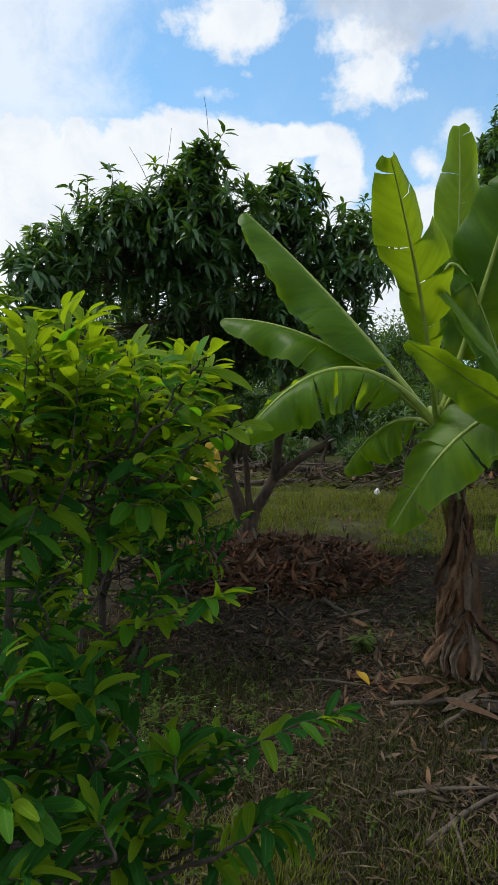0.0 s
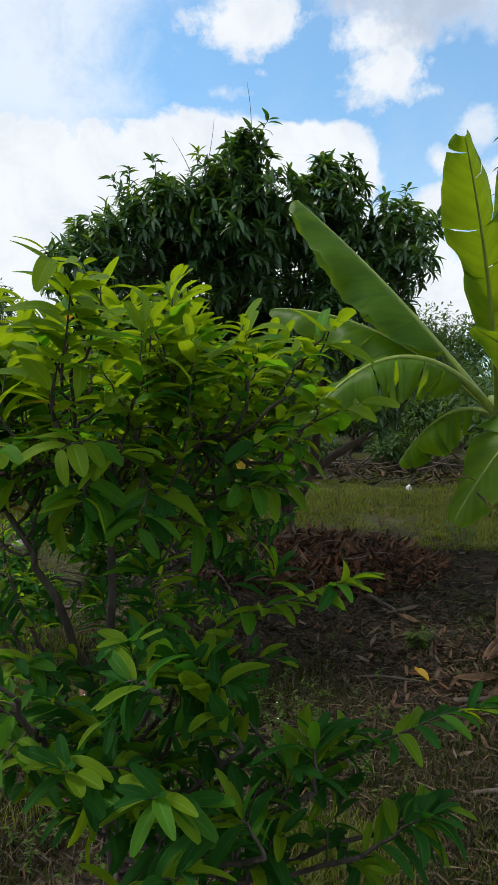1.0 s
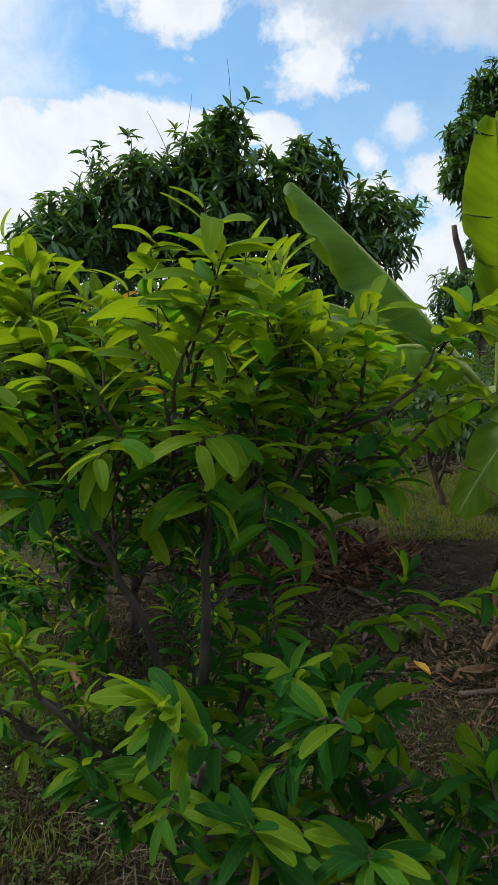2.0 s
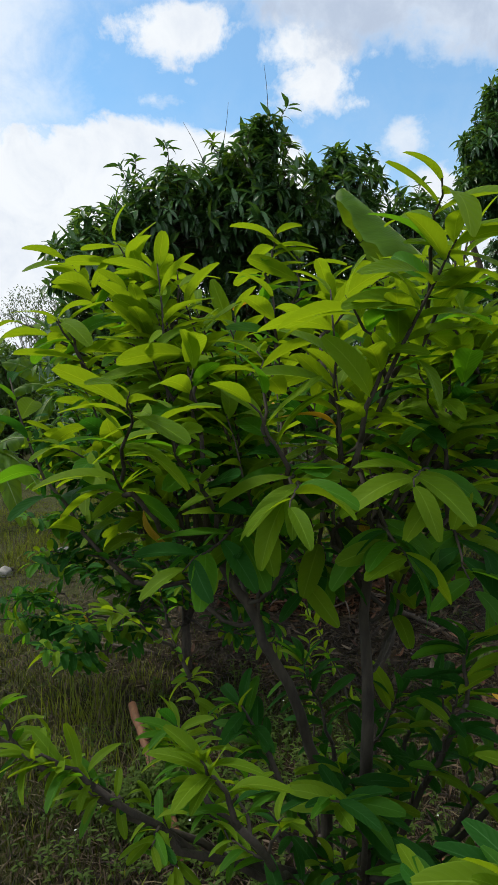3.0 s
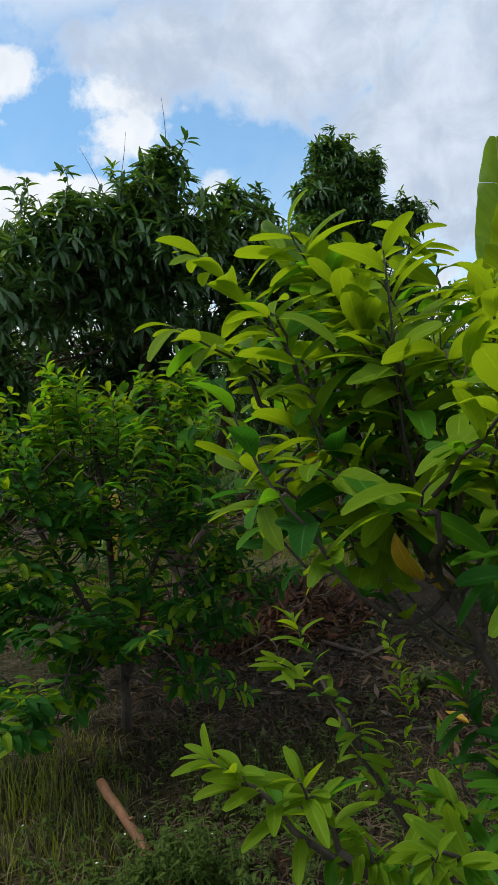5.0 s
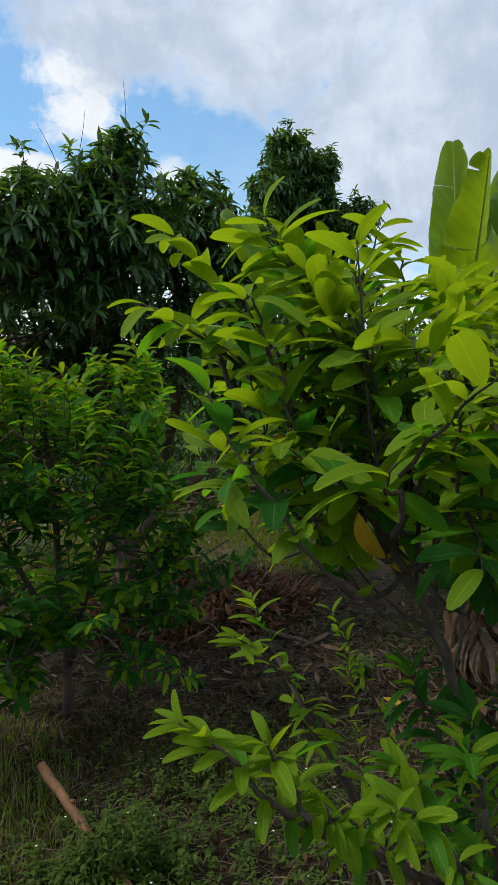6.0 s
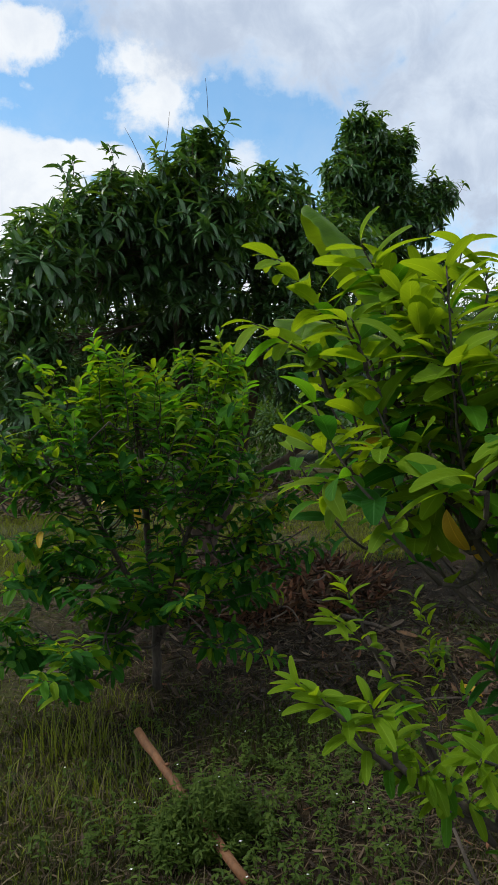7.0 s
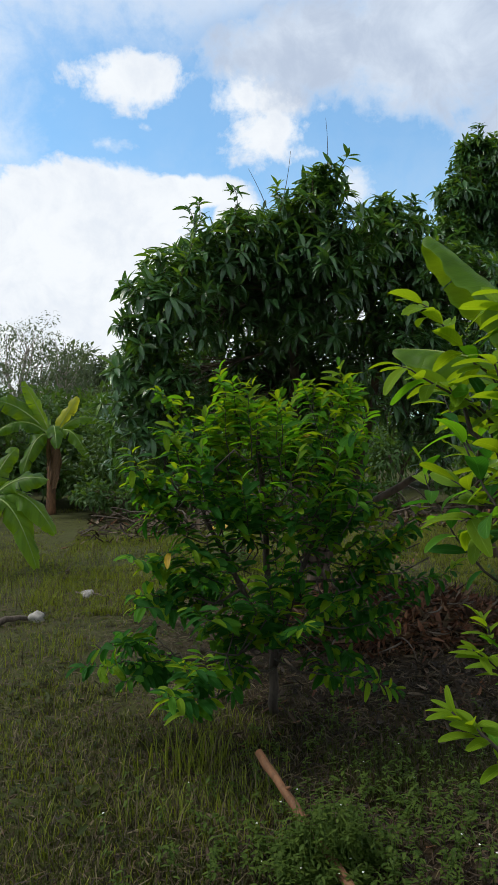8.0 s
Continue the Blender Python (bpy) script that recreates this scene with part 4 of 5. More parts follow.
mango_tree("tall dense mango tree with clumped dark foliage", (7.0, 17.2, 0.0),
    [(0.22, [(7.0, 17.2, -0.05), (7.0, 17.2, 1.5), (6.9, 17.2, 3.5), (6.8, 17.1, 5.5), (6.8, 17.0, 7.5)]),
     (0.14, [(7.0, 17.2, 2.5), (7.6, 17.1, 4.0), (8.1, 17.0, 5.5)]), (0.14, [(6.95, 17.2, 2.8), (6.3, 17.1, 4.2), (5.9, 17.0, 5.5)])],
    [((6.69, 16.9, 8.53), (0.65, 0.8, 0.63), 2.0), ((7.68, 16.9, 8.28), (0.5, 0.7, 0.49), 1.4), ((6.18, 16.9, 7.51), (0.61, 0.8, 0.58), 1.8), ((7.33, 17.0, 7.3), (0.95, 0.9, 0.84), 3.2), ((8.8, 16.9, 7.03), (0.61, 0.8, 0.55), 1.7), ((6.0, 16.9, 6.63), (0.5, 0.8, 0.48), 1.3), ((8.16, 16.9, 6.46), (0.81, 0.9, 0.7), 2.4), ((6.81, 16.9, 6.18), (0.77, 0.9, 0.7), 2.2), ((7.28, 16.9, 5.07), (1.03, 1.0, 0.79), 2.6), ((8.66, 16.9, 4.97), (0.9, 1.0, 0.7), 2.0), ((6.4, 16.9, 3.68), (0.99, 1.0, 0.79), 2.0), ((8.6, 16.9, 3.48), (1.08, 1.1, 0.79), 2.0)],
    1900, 0.27, 12, 60)


# ---- banana plants ----
def banana_leaf(parent, start, tip, rise, width, face, seed, mat=None, tears=7, droop=0.45, stalk=0.18, label="", rib_mat=None, furl=0.0, rag=0.10):
    """A blade on a bowed midrib, split into strips along its side veins. face: where its upper side looks; rise: the bow of its midrib."""
    rng = np.random.default_rng(seed)
    n = 84
    wave = rng.uniform(0, 6)
    pts = bend(start, tip, rise, n)
    face = np.asarray(face, float)
    leaf = Patch()
    for sgn in (-1, 1):
        cuts = sorted(rng.uniform(stalk + 0.03, 0.97, tears))
        strip, ang = -1, 0.0
        prev = None
        for k in range(n):
            s = k / (n - 1)
            if s < stalk:
                continue
            idx = sum(1 for c in cuts if c <= s)
            v = (s - stalk) / (1 - stalk)
            half = width / 2 * max(0.03, (math.sin(math.pi * min(1, v ** 0.75 * 0.97 + 0.02)) ** 0.45))
            t = unit(pts[min(k + 1, n - 1)] - pts[max(k - 1, 0)])
            side = unit(cross(t, face)) * sgn
            nrm = unit(cross(side, t) * sgn)
            if idx != strip:
                fresh = strip >= 0
                strip, ang, skew = idx, rng.normal(0, rag), 0.26 + rng.normal(0, rag * 0.35)
            else:
                fresh = False

            def row(j):
                out = []
                for u, dz in ((0.0, 0.0), (0.35, 0.05), (0.7, -0.02), (1.0, -0.13)):
                    a = droop + ang + 0.22 * math.sin(11 * s + wave + sgn) + 0.17 * math.sin(27 * s + 2 * wave + sgn)
                    out.append(pts[j] + side * half * u * math.cos(a * u) * (1 - furl) + nrm * half * (dz * 0.6 + furl * u - math.sin(a * u) * u + 0.035 * u * math.sin(88 * s - 9 * u + wave)) + t * half * u * skew)
                return np.array(out)
            rows = row(k)
            if fresh and prev is not None:
                prev = (row(k - 1), prev[1])
            uv = np.array([(0.5 + sgn * u / 2, s) for u in (0, 0.35, 0.7, 1.0)])
            if prev is not None:
                vv, uu = np.concatenate((prev[0], rows)), np.concatenate((prev[1], uv))
                order = [(q, q + 1, q + 5, q + 4) for q in range(3)]
                leaf.put(vv, order if sgn > 0 else [f[::-1] for f in order], uu)
            prev = (rows, uv)
    # one welded sheet for each strip
    ob = part("leaf", leaf, mat or BANANA, parent, label)
    bm = bmesh.new()
    bm.from_mesh(ob.data)
    bmesh.ops.remove_doubles(bm, verts=bm.verts, dist=0.0004)
    bm.to_mesh(ob.data)
    bm.free()
    rib = Patch()
    tube(rib, pts, [0.019 * (1 - 0.86 * k / (n - 1)) * (width / 0.4) for k in range(n)], 7)
    r = part("midrib", rib, rib_mat or RIB)
    r.parent = ob
    r.matrix_parent_inverse = Matrix.Identity(4)
    return ob


def banana_stem(parent, points, r0, r1, dry, seed):
    rng = np.random.default_rng(seed)
    stem = Patch()
    pts = []
    for a, b in zip(points[:-1], points[1:]):
        pts += bend(a, b, (0, 0, 0), 5)[:-1]
    pts.append(np.asarray(points[-1], float))
    m = len(pts)
    tube(stem, pts, [r0 + (r1 - r0) * (k / (m - 1)) ** 0.8 + 0.005 * math.sin(k * 2.3) for k in range(m)], 14)
    part("pseudostem", stem, STEM_DRY if dry else STEM_GREEN, parent)
    return pts


def dry_sheath(parent, top, length, width, out, seed, mat=None, flare=0.0):
    """A dead leaf that hangs crumpled against the stem."""
    rng = np.random.default_rng(seed)
    top = np.asarray(top, float)
    out = unit(out)
    side = unit(cross(UP, out))
    rows, cols = 12, 6
    verts, uvs = [], []
    ph = rng.uniform(0, 6)
    for k in range(rows + 1):
        s = k / rows
        c = top + out * (0.068 + 0.035 * math.sin(2.2 * s + ph) * s + 0.03 * s + flare * s * s) - UP * length * s + side * 0.06 * math.sin(3 * s + ph)
        for j in range(cols + 1):
            u = j / cols * 2 - 1
            wd = width * (0.35 + 0.65 * math.sin(math.pi * (0.15 + 0.8 * s))) / 2
            verts.append(c + side * u * wd + out * 0.02 * math.sin(5 * u + 4 * s + ph) + rng.normal(0, 0.005, 3))
            uvs.append((j / cols, s))
    faces = [(k * (cols + 1) + j, k * (cols + 1) + j + 1, (k + 1) * (cols + 1) + j + 1, (k + 1) * (cols + 1) + j) for k in range(rows) for j in range(cols)]
    p = Patch()
    p.put(np.array(verts), faces, np.array(uvs))
    return part("dead_leaf", p, mat or DEAD_BANANA, parent)


def big_banana():
    plant = thing("banana_plant", (1.28, 3.9, 0.0), "tall banana plant with torn green leaves and a dry brown stem", "banana plant", "banana plants")
    banana_stem(plant, [(1.28, 3.9, -0.02), (1.26, 3.9, 0.5), (1.22, 3.9, 0.95)], 0.082, 0.062, True, 1)
    banana_stem(plant, [(1.22, 3.9, 0.93), (1.14, 3.9, 1.30), (1.08, 3.9, 1.62)], 0.06, 0.045, False, 2)
    base = np.array((1.09, 3.9, 1.50))
    banana_leaf(plant, base, (-0.02, 4.40, 2.84), (0.0, 0, 0.06), 0.46, (0.75, -0.15, 0.6), 1, tears=4, droop=0.95, stalk=0.24, rag=0.07)
    banana_leaf(plant, base, (-0.17, 4.60, 2.19), (0.0, 0, 0.16), 0.42, (0.1, -0.1, 1.0), 2, tears=4, droop=0.95, stalk=0.26, rag=0.07)
    banana_leaf(plant, base, (-0.04, 3.70, 1.44), (0.0, 0, 0.36), 0.52, (0.0, -0.25, 1.0), 3, tears=12, droop=0.85, stalk=0.18, rag=0.24)
    banana_leaf(plant, base, (0.60, 4.20, 1.20), (0, 0, 0.15), 0.40, (-0.1, -0.3, 0.9), 4, tears=6, droop=0.9, stalk=0.2, rag=0.2)
    banana_leaf(plant, base, (1.17, 3.87, 3.18), (0.05, 0.0, 0.0), 0.38, (-0.35, -0.92, 0.1), 5, tears=2, droop=0.30, stalk=0.30, furl=0.18, rag=0.06)
    banana_leaf(plant, base, (0.61, 2.98, 2.71), (0.02, -0.02, 0.03), 0.36, (-0.15, -0.95, 0.1), 6, tears=5, droop=0.75, stalk=0.26, furl=0.0, rag=0.34)
    banana_leaf(plant, base, (1.40, 3.58, 2.86), (0.03, 0.0, 0.05), 0.50, (-0.35, -0.9, 0.2), 7, tears=3, droop=0.35, stalk=0.25, rag=0.06)
    banana_leaf(plant, base, (1.52, 3.62, 3.20), (0.04, 0.0, 0.05), 0.34, (-0.6, -0.7, 0.2), 8, tears=3, droop=0.4, stalk=0.35, rag=0.08)
    banana_leaf(plant, base, (1.46, 3.70, 1.62), (-0.15, 0, 0.85), 0.34, (0.35, -0.6, 0.6), 9, tears=7, droop=0.9, stalk=0.35, rag=0.25)
    banana_leaf(plant, base, (1.42, 3.60, 1.62), (0, 0, 0.22), 0.36, (0.1, -0.4, 0.9), 10, tears=5, droop=0.6, stalk=0.2, rag=0.2)
    rng = np.random.default_rng(61)
    for k in range(13):
        g = rng.uniform(-2.9, 0.3)
        z = rng.uniform(0.45, 1.15)
        dry_sheath(plant, (1.27 - 0.05 * z, 3.9, z), min(z - 0.02, rng.uniform(0.35, 0.7)), rng.uniform(0.05, 0.10), (math.cos(g), math.sin(g), 0), 30 + k, DEAD_PALE if k % 4 == 1 else None)
    for k in range(9):
        g = rng.uniform(-3.0, 0.2)
        dry_sheath(plant, (1.27, 3.9, rng.uniform(0.22, 0.5)), rng.uniform(0.2, 0.42), rng.uniform(0.04, 0.08), (math.cos(g), math.sin(g), 0), 60 + k, DEAD_PALE if k % 3 == 1 else None, rng.uniform(0.04, 0.16))
    sucker = thing("banana_plant", (1.85, 3.62, 0.0), "younger banana plant with a low arching torn leaf", "banana plant", "banana plants")
    banana_stem(sucker, [(1.85, 3.62, -0.02), (1.83, 3.62, 0.6), (1.82, 3.6, 1.3)], 0.08, 0.05, False, 3)
    banana_leaf(sucker, (1.82, 3.6, 1.40), (0.80, 3.70, 0.93), (0.0, 0, 0.40), 0.50, (-0.25, -0.65, 0.7), 11, tears=10, droop=0.35, stalk=0.15, rag=0.28)
    banana_leaf(sucker, (1.82, 3.6, 1.36), (0.80, 3.40, 2.42), (0.10, 0, -0.16), 0.22, (0.5, -0.75, 0.5), 15, tears=2, droop=0.5, stalk=0.2, furl=0.35, rag=0.1)
    banana_leaf(sucker, (1.82, 3.6, 1.34), (0.80, 3.42, 1.96), (0.05, 0, -0.02), 0.30, (-0.2, 0.65, 0.75), 16, tears=3, droop=0.7, stalk=0.2, rag=0.12)
    banana_leaf(sucker, (1.82, 3.6, 1.28), (2.5, 3.9, 2.4), (0, 0, 0.1), 0.42, (-0.3, -0.8, 0.4), 12, tears=4, droop=0.3, stalk=0.2)
    banana_leaf(sucker, (1.82, 3.6, 1.28), (2.3, 3.0, 1.2), (0, 0, 0.35), 0.42, (0.2, -0.5, 0.8), 13, tears=4, droop=0.5, stalk=0.2)
    banana_leaf(sucker, (1.82, 3.6, 1.28), (1.62, 4.3, 0.75), (0, 0, 0.3), 0.40, (-0.3, -0.6, 0.7), 14, tears=6, droop=0.7, stalk=0.2)


big_banana()


def small_banana(place, height, lean, seed, label, n=8, yellow=()):
    rng = np.random.default_rng(seed)
    x, y = place
    plant = thing("banana_plant", (x, y, 0.0), label, "banana plant", "banana plants")
    top = np.array((x + lean, y, height * 0.42))
    banana_stem(plant, [(x, y, -0.03), (x + lean * 0.4, y, height * 0.25), tuple(top)], height * 0.035, height * 0.022, False, seed)
    for i in range(3):
        g = rng.uniform(-2.8, -0.3)
        dry_sheath(plant, tuple(top - (0, 0, 0.05 * height)), height * 0.28, height * 0.05, (math.cos(g), math.sin(g), 0), seed * 9 + i)
    for i in range(n):
        g = i * 2.4 + rng.uniform(-0.4, 0.4)
        out = np.array((math.cos(g), math.sin(g), 0.0))
        up = rng.uniform(-0.15, 0.95)
        ln = height * rng.uniform(0.45, 0.62)
        tip = top + out * ln * math.cos(up) + UP * ln * math.sin(up) - UP * height * 0.05
        banana_leaf(plant, top, tip, (0, 0, ln * 0.2), height * 0.15, unit(UP * 0.8 - out * 0.5 + np.array((0, -0.4, 0))), seed * 20 + i, BANANA_YELLOW if i in yellow else None, tears=6, droop=0.5, stalk=0.15, rag=0.25)
    return plant


def edge_banana(label, place, stem_top, radius, blades, seed, dead=4):
    """blades: (tip, bow, width, upper side, yellowing)."""
    plant = thing("banana_plant", (*place, 0.0), label, "banana plant", "banana plants")
    top = np.array(stem_top)
    foot = np.array((*place, -0.03))
    banana_stem(plant, [tuple(foot), tuple(foot * 0.5 + top * 0.5), tuple(top)], radius * 0.8, radius * 0.5, seed == 3, seed)
    rng = np.random.default_rng(seed)
    for k in range(dead):
        g = rng.uniform(-2.9, -0.2)
        dry_sheath(plant, tuple(top - (0, 0, rng.uniform(0.0, 0.2) * top[2])), top[2] * rng.uniform(0.35, 0.6), radius * 1.6, (math.cos(g), math.sin(g), 0), seed * 9 + k)
    for k, (tip, bow, width, face, yellowing) in enumerate(blades):
        banana_leaf(plant, top - (0, 0, 0.04), tip, (0, 0, bow), width, face, seed * 20 + k, BANANA_LIME if yellowing else None, tears=6, droop=0.5, stalk=0.14, rag=0.2)


edge_banana("banana plant with one yellowing leaf at the lawn's far edge", (-3.9, 15.2), (-3.82, 15.2, 1.68), 0.14,
    [((-3.26, 15.1, 2.50), 0.02, 0.30, (0.3, -0.9, 0.4), True), ((-5.05, 15.0, 2.45), 0.22, 0.46, (-0.1, -0.7, 0.7), False), ((-4.38, 15.2, 2.85), 0.05, 0.34, (0.3, -0.8, 0.5), False), ((-2.85, 15.1, 2.0), 0.22, 0.36, (0.2, -0.5, 0.8), False),
     ((-4.9, 14.8, 1.75), 0.30, 0.42, (-0.2, -0.6, 0.8), False), ((-3.05, 14.7, 1.25), 0.35, 0.38, (0.2, -0.5, 0.8), False), ((-4.3, 14.4, 0.95), 0.35, 0.40, (0.0, -0.7, 0.6), False), ((-3.6, 14.2, 1.45), 0.35, 0.38, (0.1, -0.6, 0.7), False), ((-4.6, 15.9, 2.2), 0.3, 0.40, (-0.2, -0.4, 0.8), False)], 3, 6)
edge_banana("young banana plant with broad arching leaves beside the lawn", (-3.85, 9.2), (-3.80, 9.2, 0.85), 0.09,
    [((-2.98, 9.0, 1.16), 0.16, 0.34, (0.0, -0.6, 0.8), False), ((-2.90, 8.95, 0.50), 0.34, 0.38, (0.1, -0.55, 0.8), False), ((-3.10, 8.8, 0.12), 0.40, 0.34, (0.2, -0.7, 0.6), False), ((-4.6, 9.2, 1.3), 0.2, 0.36, (-0.1, -0.5, 0.8), False), ((-4.1, 9.9, 1.7), 0.1, 0.34, (0.0, -0.8, 0.5), False), ((-3.45, 9.6, 1.55), 0.10, 0.28, (0.2, -0.8, 0.5), False), ((-4.3, 8.5, 0.7), 0.3, 0.36, (0.0, -0.5, 0.8), False)], 4, 3)
small_banana((-6.6, 13.5), 2.6, 0.1, 5, "banana plant at the edge of the lawn", 8)
sucker_plant = small_banana((-0.60, 9.2), 0.85, 0.02, 6, "small banana sucker with a yellow dying leaf", 6, (1, 3))
banana_leaf(sucker_plant, (-0.58, 9.18, 0.40), (-0.50, 8.95, 0.16), (0.02, -0.10, 0.62), 0.26, (0.1, -0.9, 0.4), 140, BANANA_YELLOW, tears=5, droop=0.5, stalk=0.35, rag=0.2)


# ---- shrubs, hedge and far trees ----
SHRUB_SHAPES = [leaf_shape(1.0, w_, 3, 0.3, d_, 0.04, 0.5, 1.0, 2, 50 + k) for k, (w_, d_) in enumerate(((0.38, 0.2), (0.45, 0.4), (0.30, 0.3)))]


def bushy(name, label, category, place, height, spread, n_leaves, size, seed, mat, bark, group="", bare=0.0, trunk_r=0.05, low=0.1):
    """A shrub or far tree: forked limbs and an uneven crown of clumps."""
    rng = np.random.default_rng(seed)
    x, y = place
    z0 = ground_height(x, y) - 0.03
    tree = thing(name, (x, y, z0), label, category, group)
    base = np.array((x, y, z0))
    wood, tips = Patch(), []
    trunk = Patch()
    top = base + (rng.normal(0, spread * 0.12), 0, height * 0.55)
    pts = bend(base, top, (rng.normal(0, 0.05), 0, 0), 7, trunk_r * 0.3, rng)
    tube(trunk, pts, [trunk_r * (1 - 0.6 * k / 6) for k in range(7)], 7)
    part("trunk", trunk, bark, tree)
    for _ in range(int(9 + 10 * bare)):
        a = pts[int(rng.integers(2, 7))]
        g = unit(rng.normal(0, 1, 3) * (1, 1, 0.5) + (0, 0, 0.35))
        c = base + (0, 0, height * (0.5 + low)) + g * np.array((spread / 2, spread / 2, height * 0.42)) * rng.uniform(0.55, 0.95)
        c[2] = max(c[2], z0 + height * low + 0.1)
        limb = bend(a, c, (0, 0, 0.03 * height), 5, trunk_r * 0.3, rng)
        tube(wood, limb, [trunk_r * 0.5 * (1 - 0.17 * k) for k in range(5)], 5)
        tips.append((c, rng.uniform(0.16, 0.30) * (spread + height) / 2))
        for _ in range(int(2 + 8 * bare)):
            e = c + rng.normal(0, 0.2, 3) * (spread, spread, height) * 0.6
            tube(wood, bend(limb[3], e, (0, 0, 0.02), 4), [trunk_r * k for k in (0.16, 0.12, 0.08, 0.04)], 4)
            if bare:
                tips.append((e, 0.12 * spread))
    tagged(part("branchwork", wood, bark, tree), kind="stuff")
    crown = Patch()
    pick = rng.integers(0, len(tips), n_leaves)
    c, rad = np.array([t[0] for t in tips])[pick], np.array([t[1] for t in tips])[pick]
    g = rng.normal(0, 1, (n_leaves, 3))
    g /= np.linalg.norm(g, axis=1, keepdims=True)
    p = c + g * (rad * rng.uniform(0.4, 1.1, n_leaves))[:, None] * (1, 1, 0.85)
    p[:, 2] = np.maximum(p[:, 2], z0 + 0.08)
    ms = frames_of(p, g + rng.normal(0, 0.5, (n_leaves, 3)) - (0, 0, 0.25), UP + 0.6 * g + rng.normal(0, 0.3, (n_leaves, 3)), size * rng.uniform(0.7, 1.3, n_leaves))
    lay_all(crown, [(int(k), m, 0) for k, m in zip(rng.integers(0, 3, n_leaves), ms)], SHRUB_SHAPES)
    tagged(part("crown", crown, mat, tree), kind="stuff")
    return tree


rng = np.random.default_rng(77)
for x, y, h, sp in ((-9.5, 17.5, 3.2, 3.6), (-7.0, 18.0, 2.6, 3.0), (-2.2, 15.6, 2.4, 2.2), (-0.3, 16.0, 2.0, 2.4), (1.7, 15.4, 2.1, 2.4), (3.4, 14.2, 2.0, 2.2), (5.0, 13.4, 2.3, 2.4), (6.9, 14.0, 2.8, 2.8), (4.3, 17.5, 3.2, 3.2), (9.6, 14.6, 3.2, 3.2), (12.5, 15.5, 3.8, 4.0), (2.6, 8.6, 1.7, 1.5), (4.4, 9.5, 2.4, 2.0), (6.4, 10.2, 2.9, 2.4), (-2.6, 14.2, 0.9, 1.4), (0.9, 13.9, 0.7, 1.5), (2.4, 13.2, 0.8, 1.2)):
    bushy("shrub", "dense green shrub at the orchard's edge" if h > 1.5 else "low leafy shrub beside dry brush", "shrub", (x, y), h, sp, int(1300 * h), 0.12, int(1000 + 10 * x + y), SHRUB, MANGO_BARK, "shrubs", trunk_r=0.05)
for k in range(13):
    x = -15.0 + 2.5 * k + rng.uniform(-0.5, 0.5)
    y = (17.6 if x < 0 else 19.5) + rng.uniform(-0.6, 0.6)
    bushy("hedge_bush", "overgrown green bush in the boundary hedge", "bush", (x, y), rng.uniform(2.4, 3.5), 3.6, 6500, 0.17, 3000 + k, SHRUB, MANGO_BARK, "boundary hedge", trunk_r=0.06, low=0.0)
for k, (x, y, h) in enumerate(((-12.0, 23.5, 4.4), (-9.2, 24.0, 3.4), (-6.8, 23.0, 3.0), (-4.6, 24.0, 3.3), (-2.2, 23.5, 4.4), (0.4, 24.0, 4.5))):
    bushy("tall_bush", "tall dense green bush behind the hedge", "bush", (x, y), h, 4.2, 7000, 0.21, 3200 + k, SHRUB, MANGO_BARK, "tall bushes", trunk_r=0.08, low=0.0)
for k in range(9):
    x, y = -8.2 + 0.95 * k + rng.uniform(-0.3, 0.3), 16.6 + rng.uniform(-0.4, 0.4)
    bushy("shrub", "low dense shrub at the foot of the hedge", "shrub", (x, y), rng.uniform(1.0, 1.9), 1.8, 1100, 0.16, 3100 + k, SHRUB, MANGO_BARK, "shrubs", trunk_r=0.03, low=0.0)
for x, y, h, sp, mat, bare in ((-6.9, 27.0, 6.0, 3.4, FAR_LEAF, 0.5), (-5.2, 26.0, 5.2, 3.0, FAR_LEAF, 0.5), (-3.4, 30.0, 6.0, 4.2, FAR_LEAF, 0.0), (-12.5, 28.0, 6.4, 5.5, SHRUB, 0.0), (-0.5, 32.0, 6.0, 5.0, SHRUB, 0.0), (3.6, 33.0, 5.6, 5.0, SHRUB, 0.0), (-17, 30, 7, 6, SHRUB, 0.0), (13.5, 30.0, 6.0, 6.0, SHRUB, 0.0), (19.0, 26.0, 7.0, 6.5, SHRUB, 0.0), (8.5, 34, 5.5, 5.5, SHRUB, 0.0)):
    bushy("far_tree", "pale thin-leaved tree with bare grey twigs" if bare else "far green tree behind the orchard", "tree", (x, y), h, sp, 5200 if bare else 6500, 0.12 if bare else 0.26, int(2000 + 10 * x + y), mat, GREY_BARK if bare else MANGO_BARK, "far trees", bare, 0.14, 0.05)


# ---- litter, grass and small things ----
DEAD_SHAPES = [leaf_shape(1.0, w_, 5, f_, d_, 0.10, 0.5, 1.1, 2, 70 + k) for k, (w_, f_, d_) in enumerate(((0.17, 0.9, -0.25), (0.22, -0.5, 0.3), (0.13, 1.3, 0.5), (0.28, 0.5, -0.5)))]


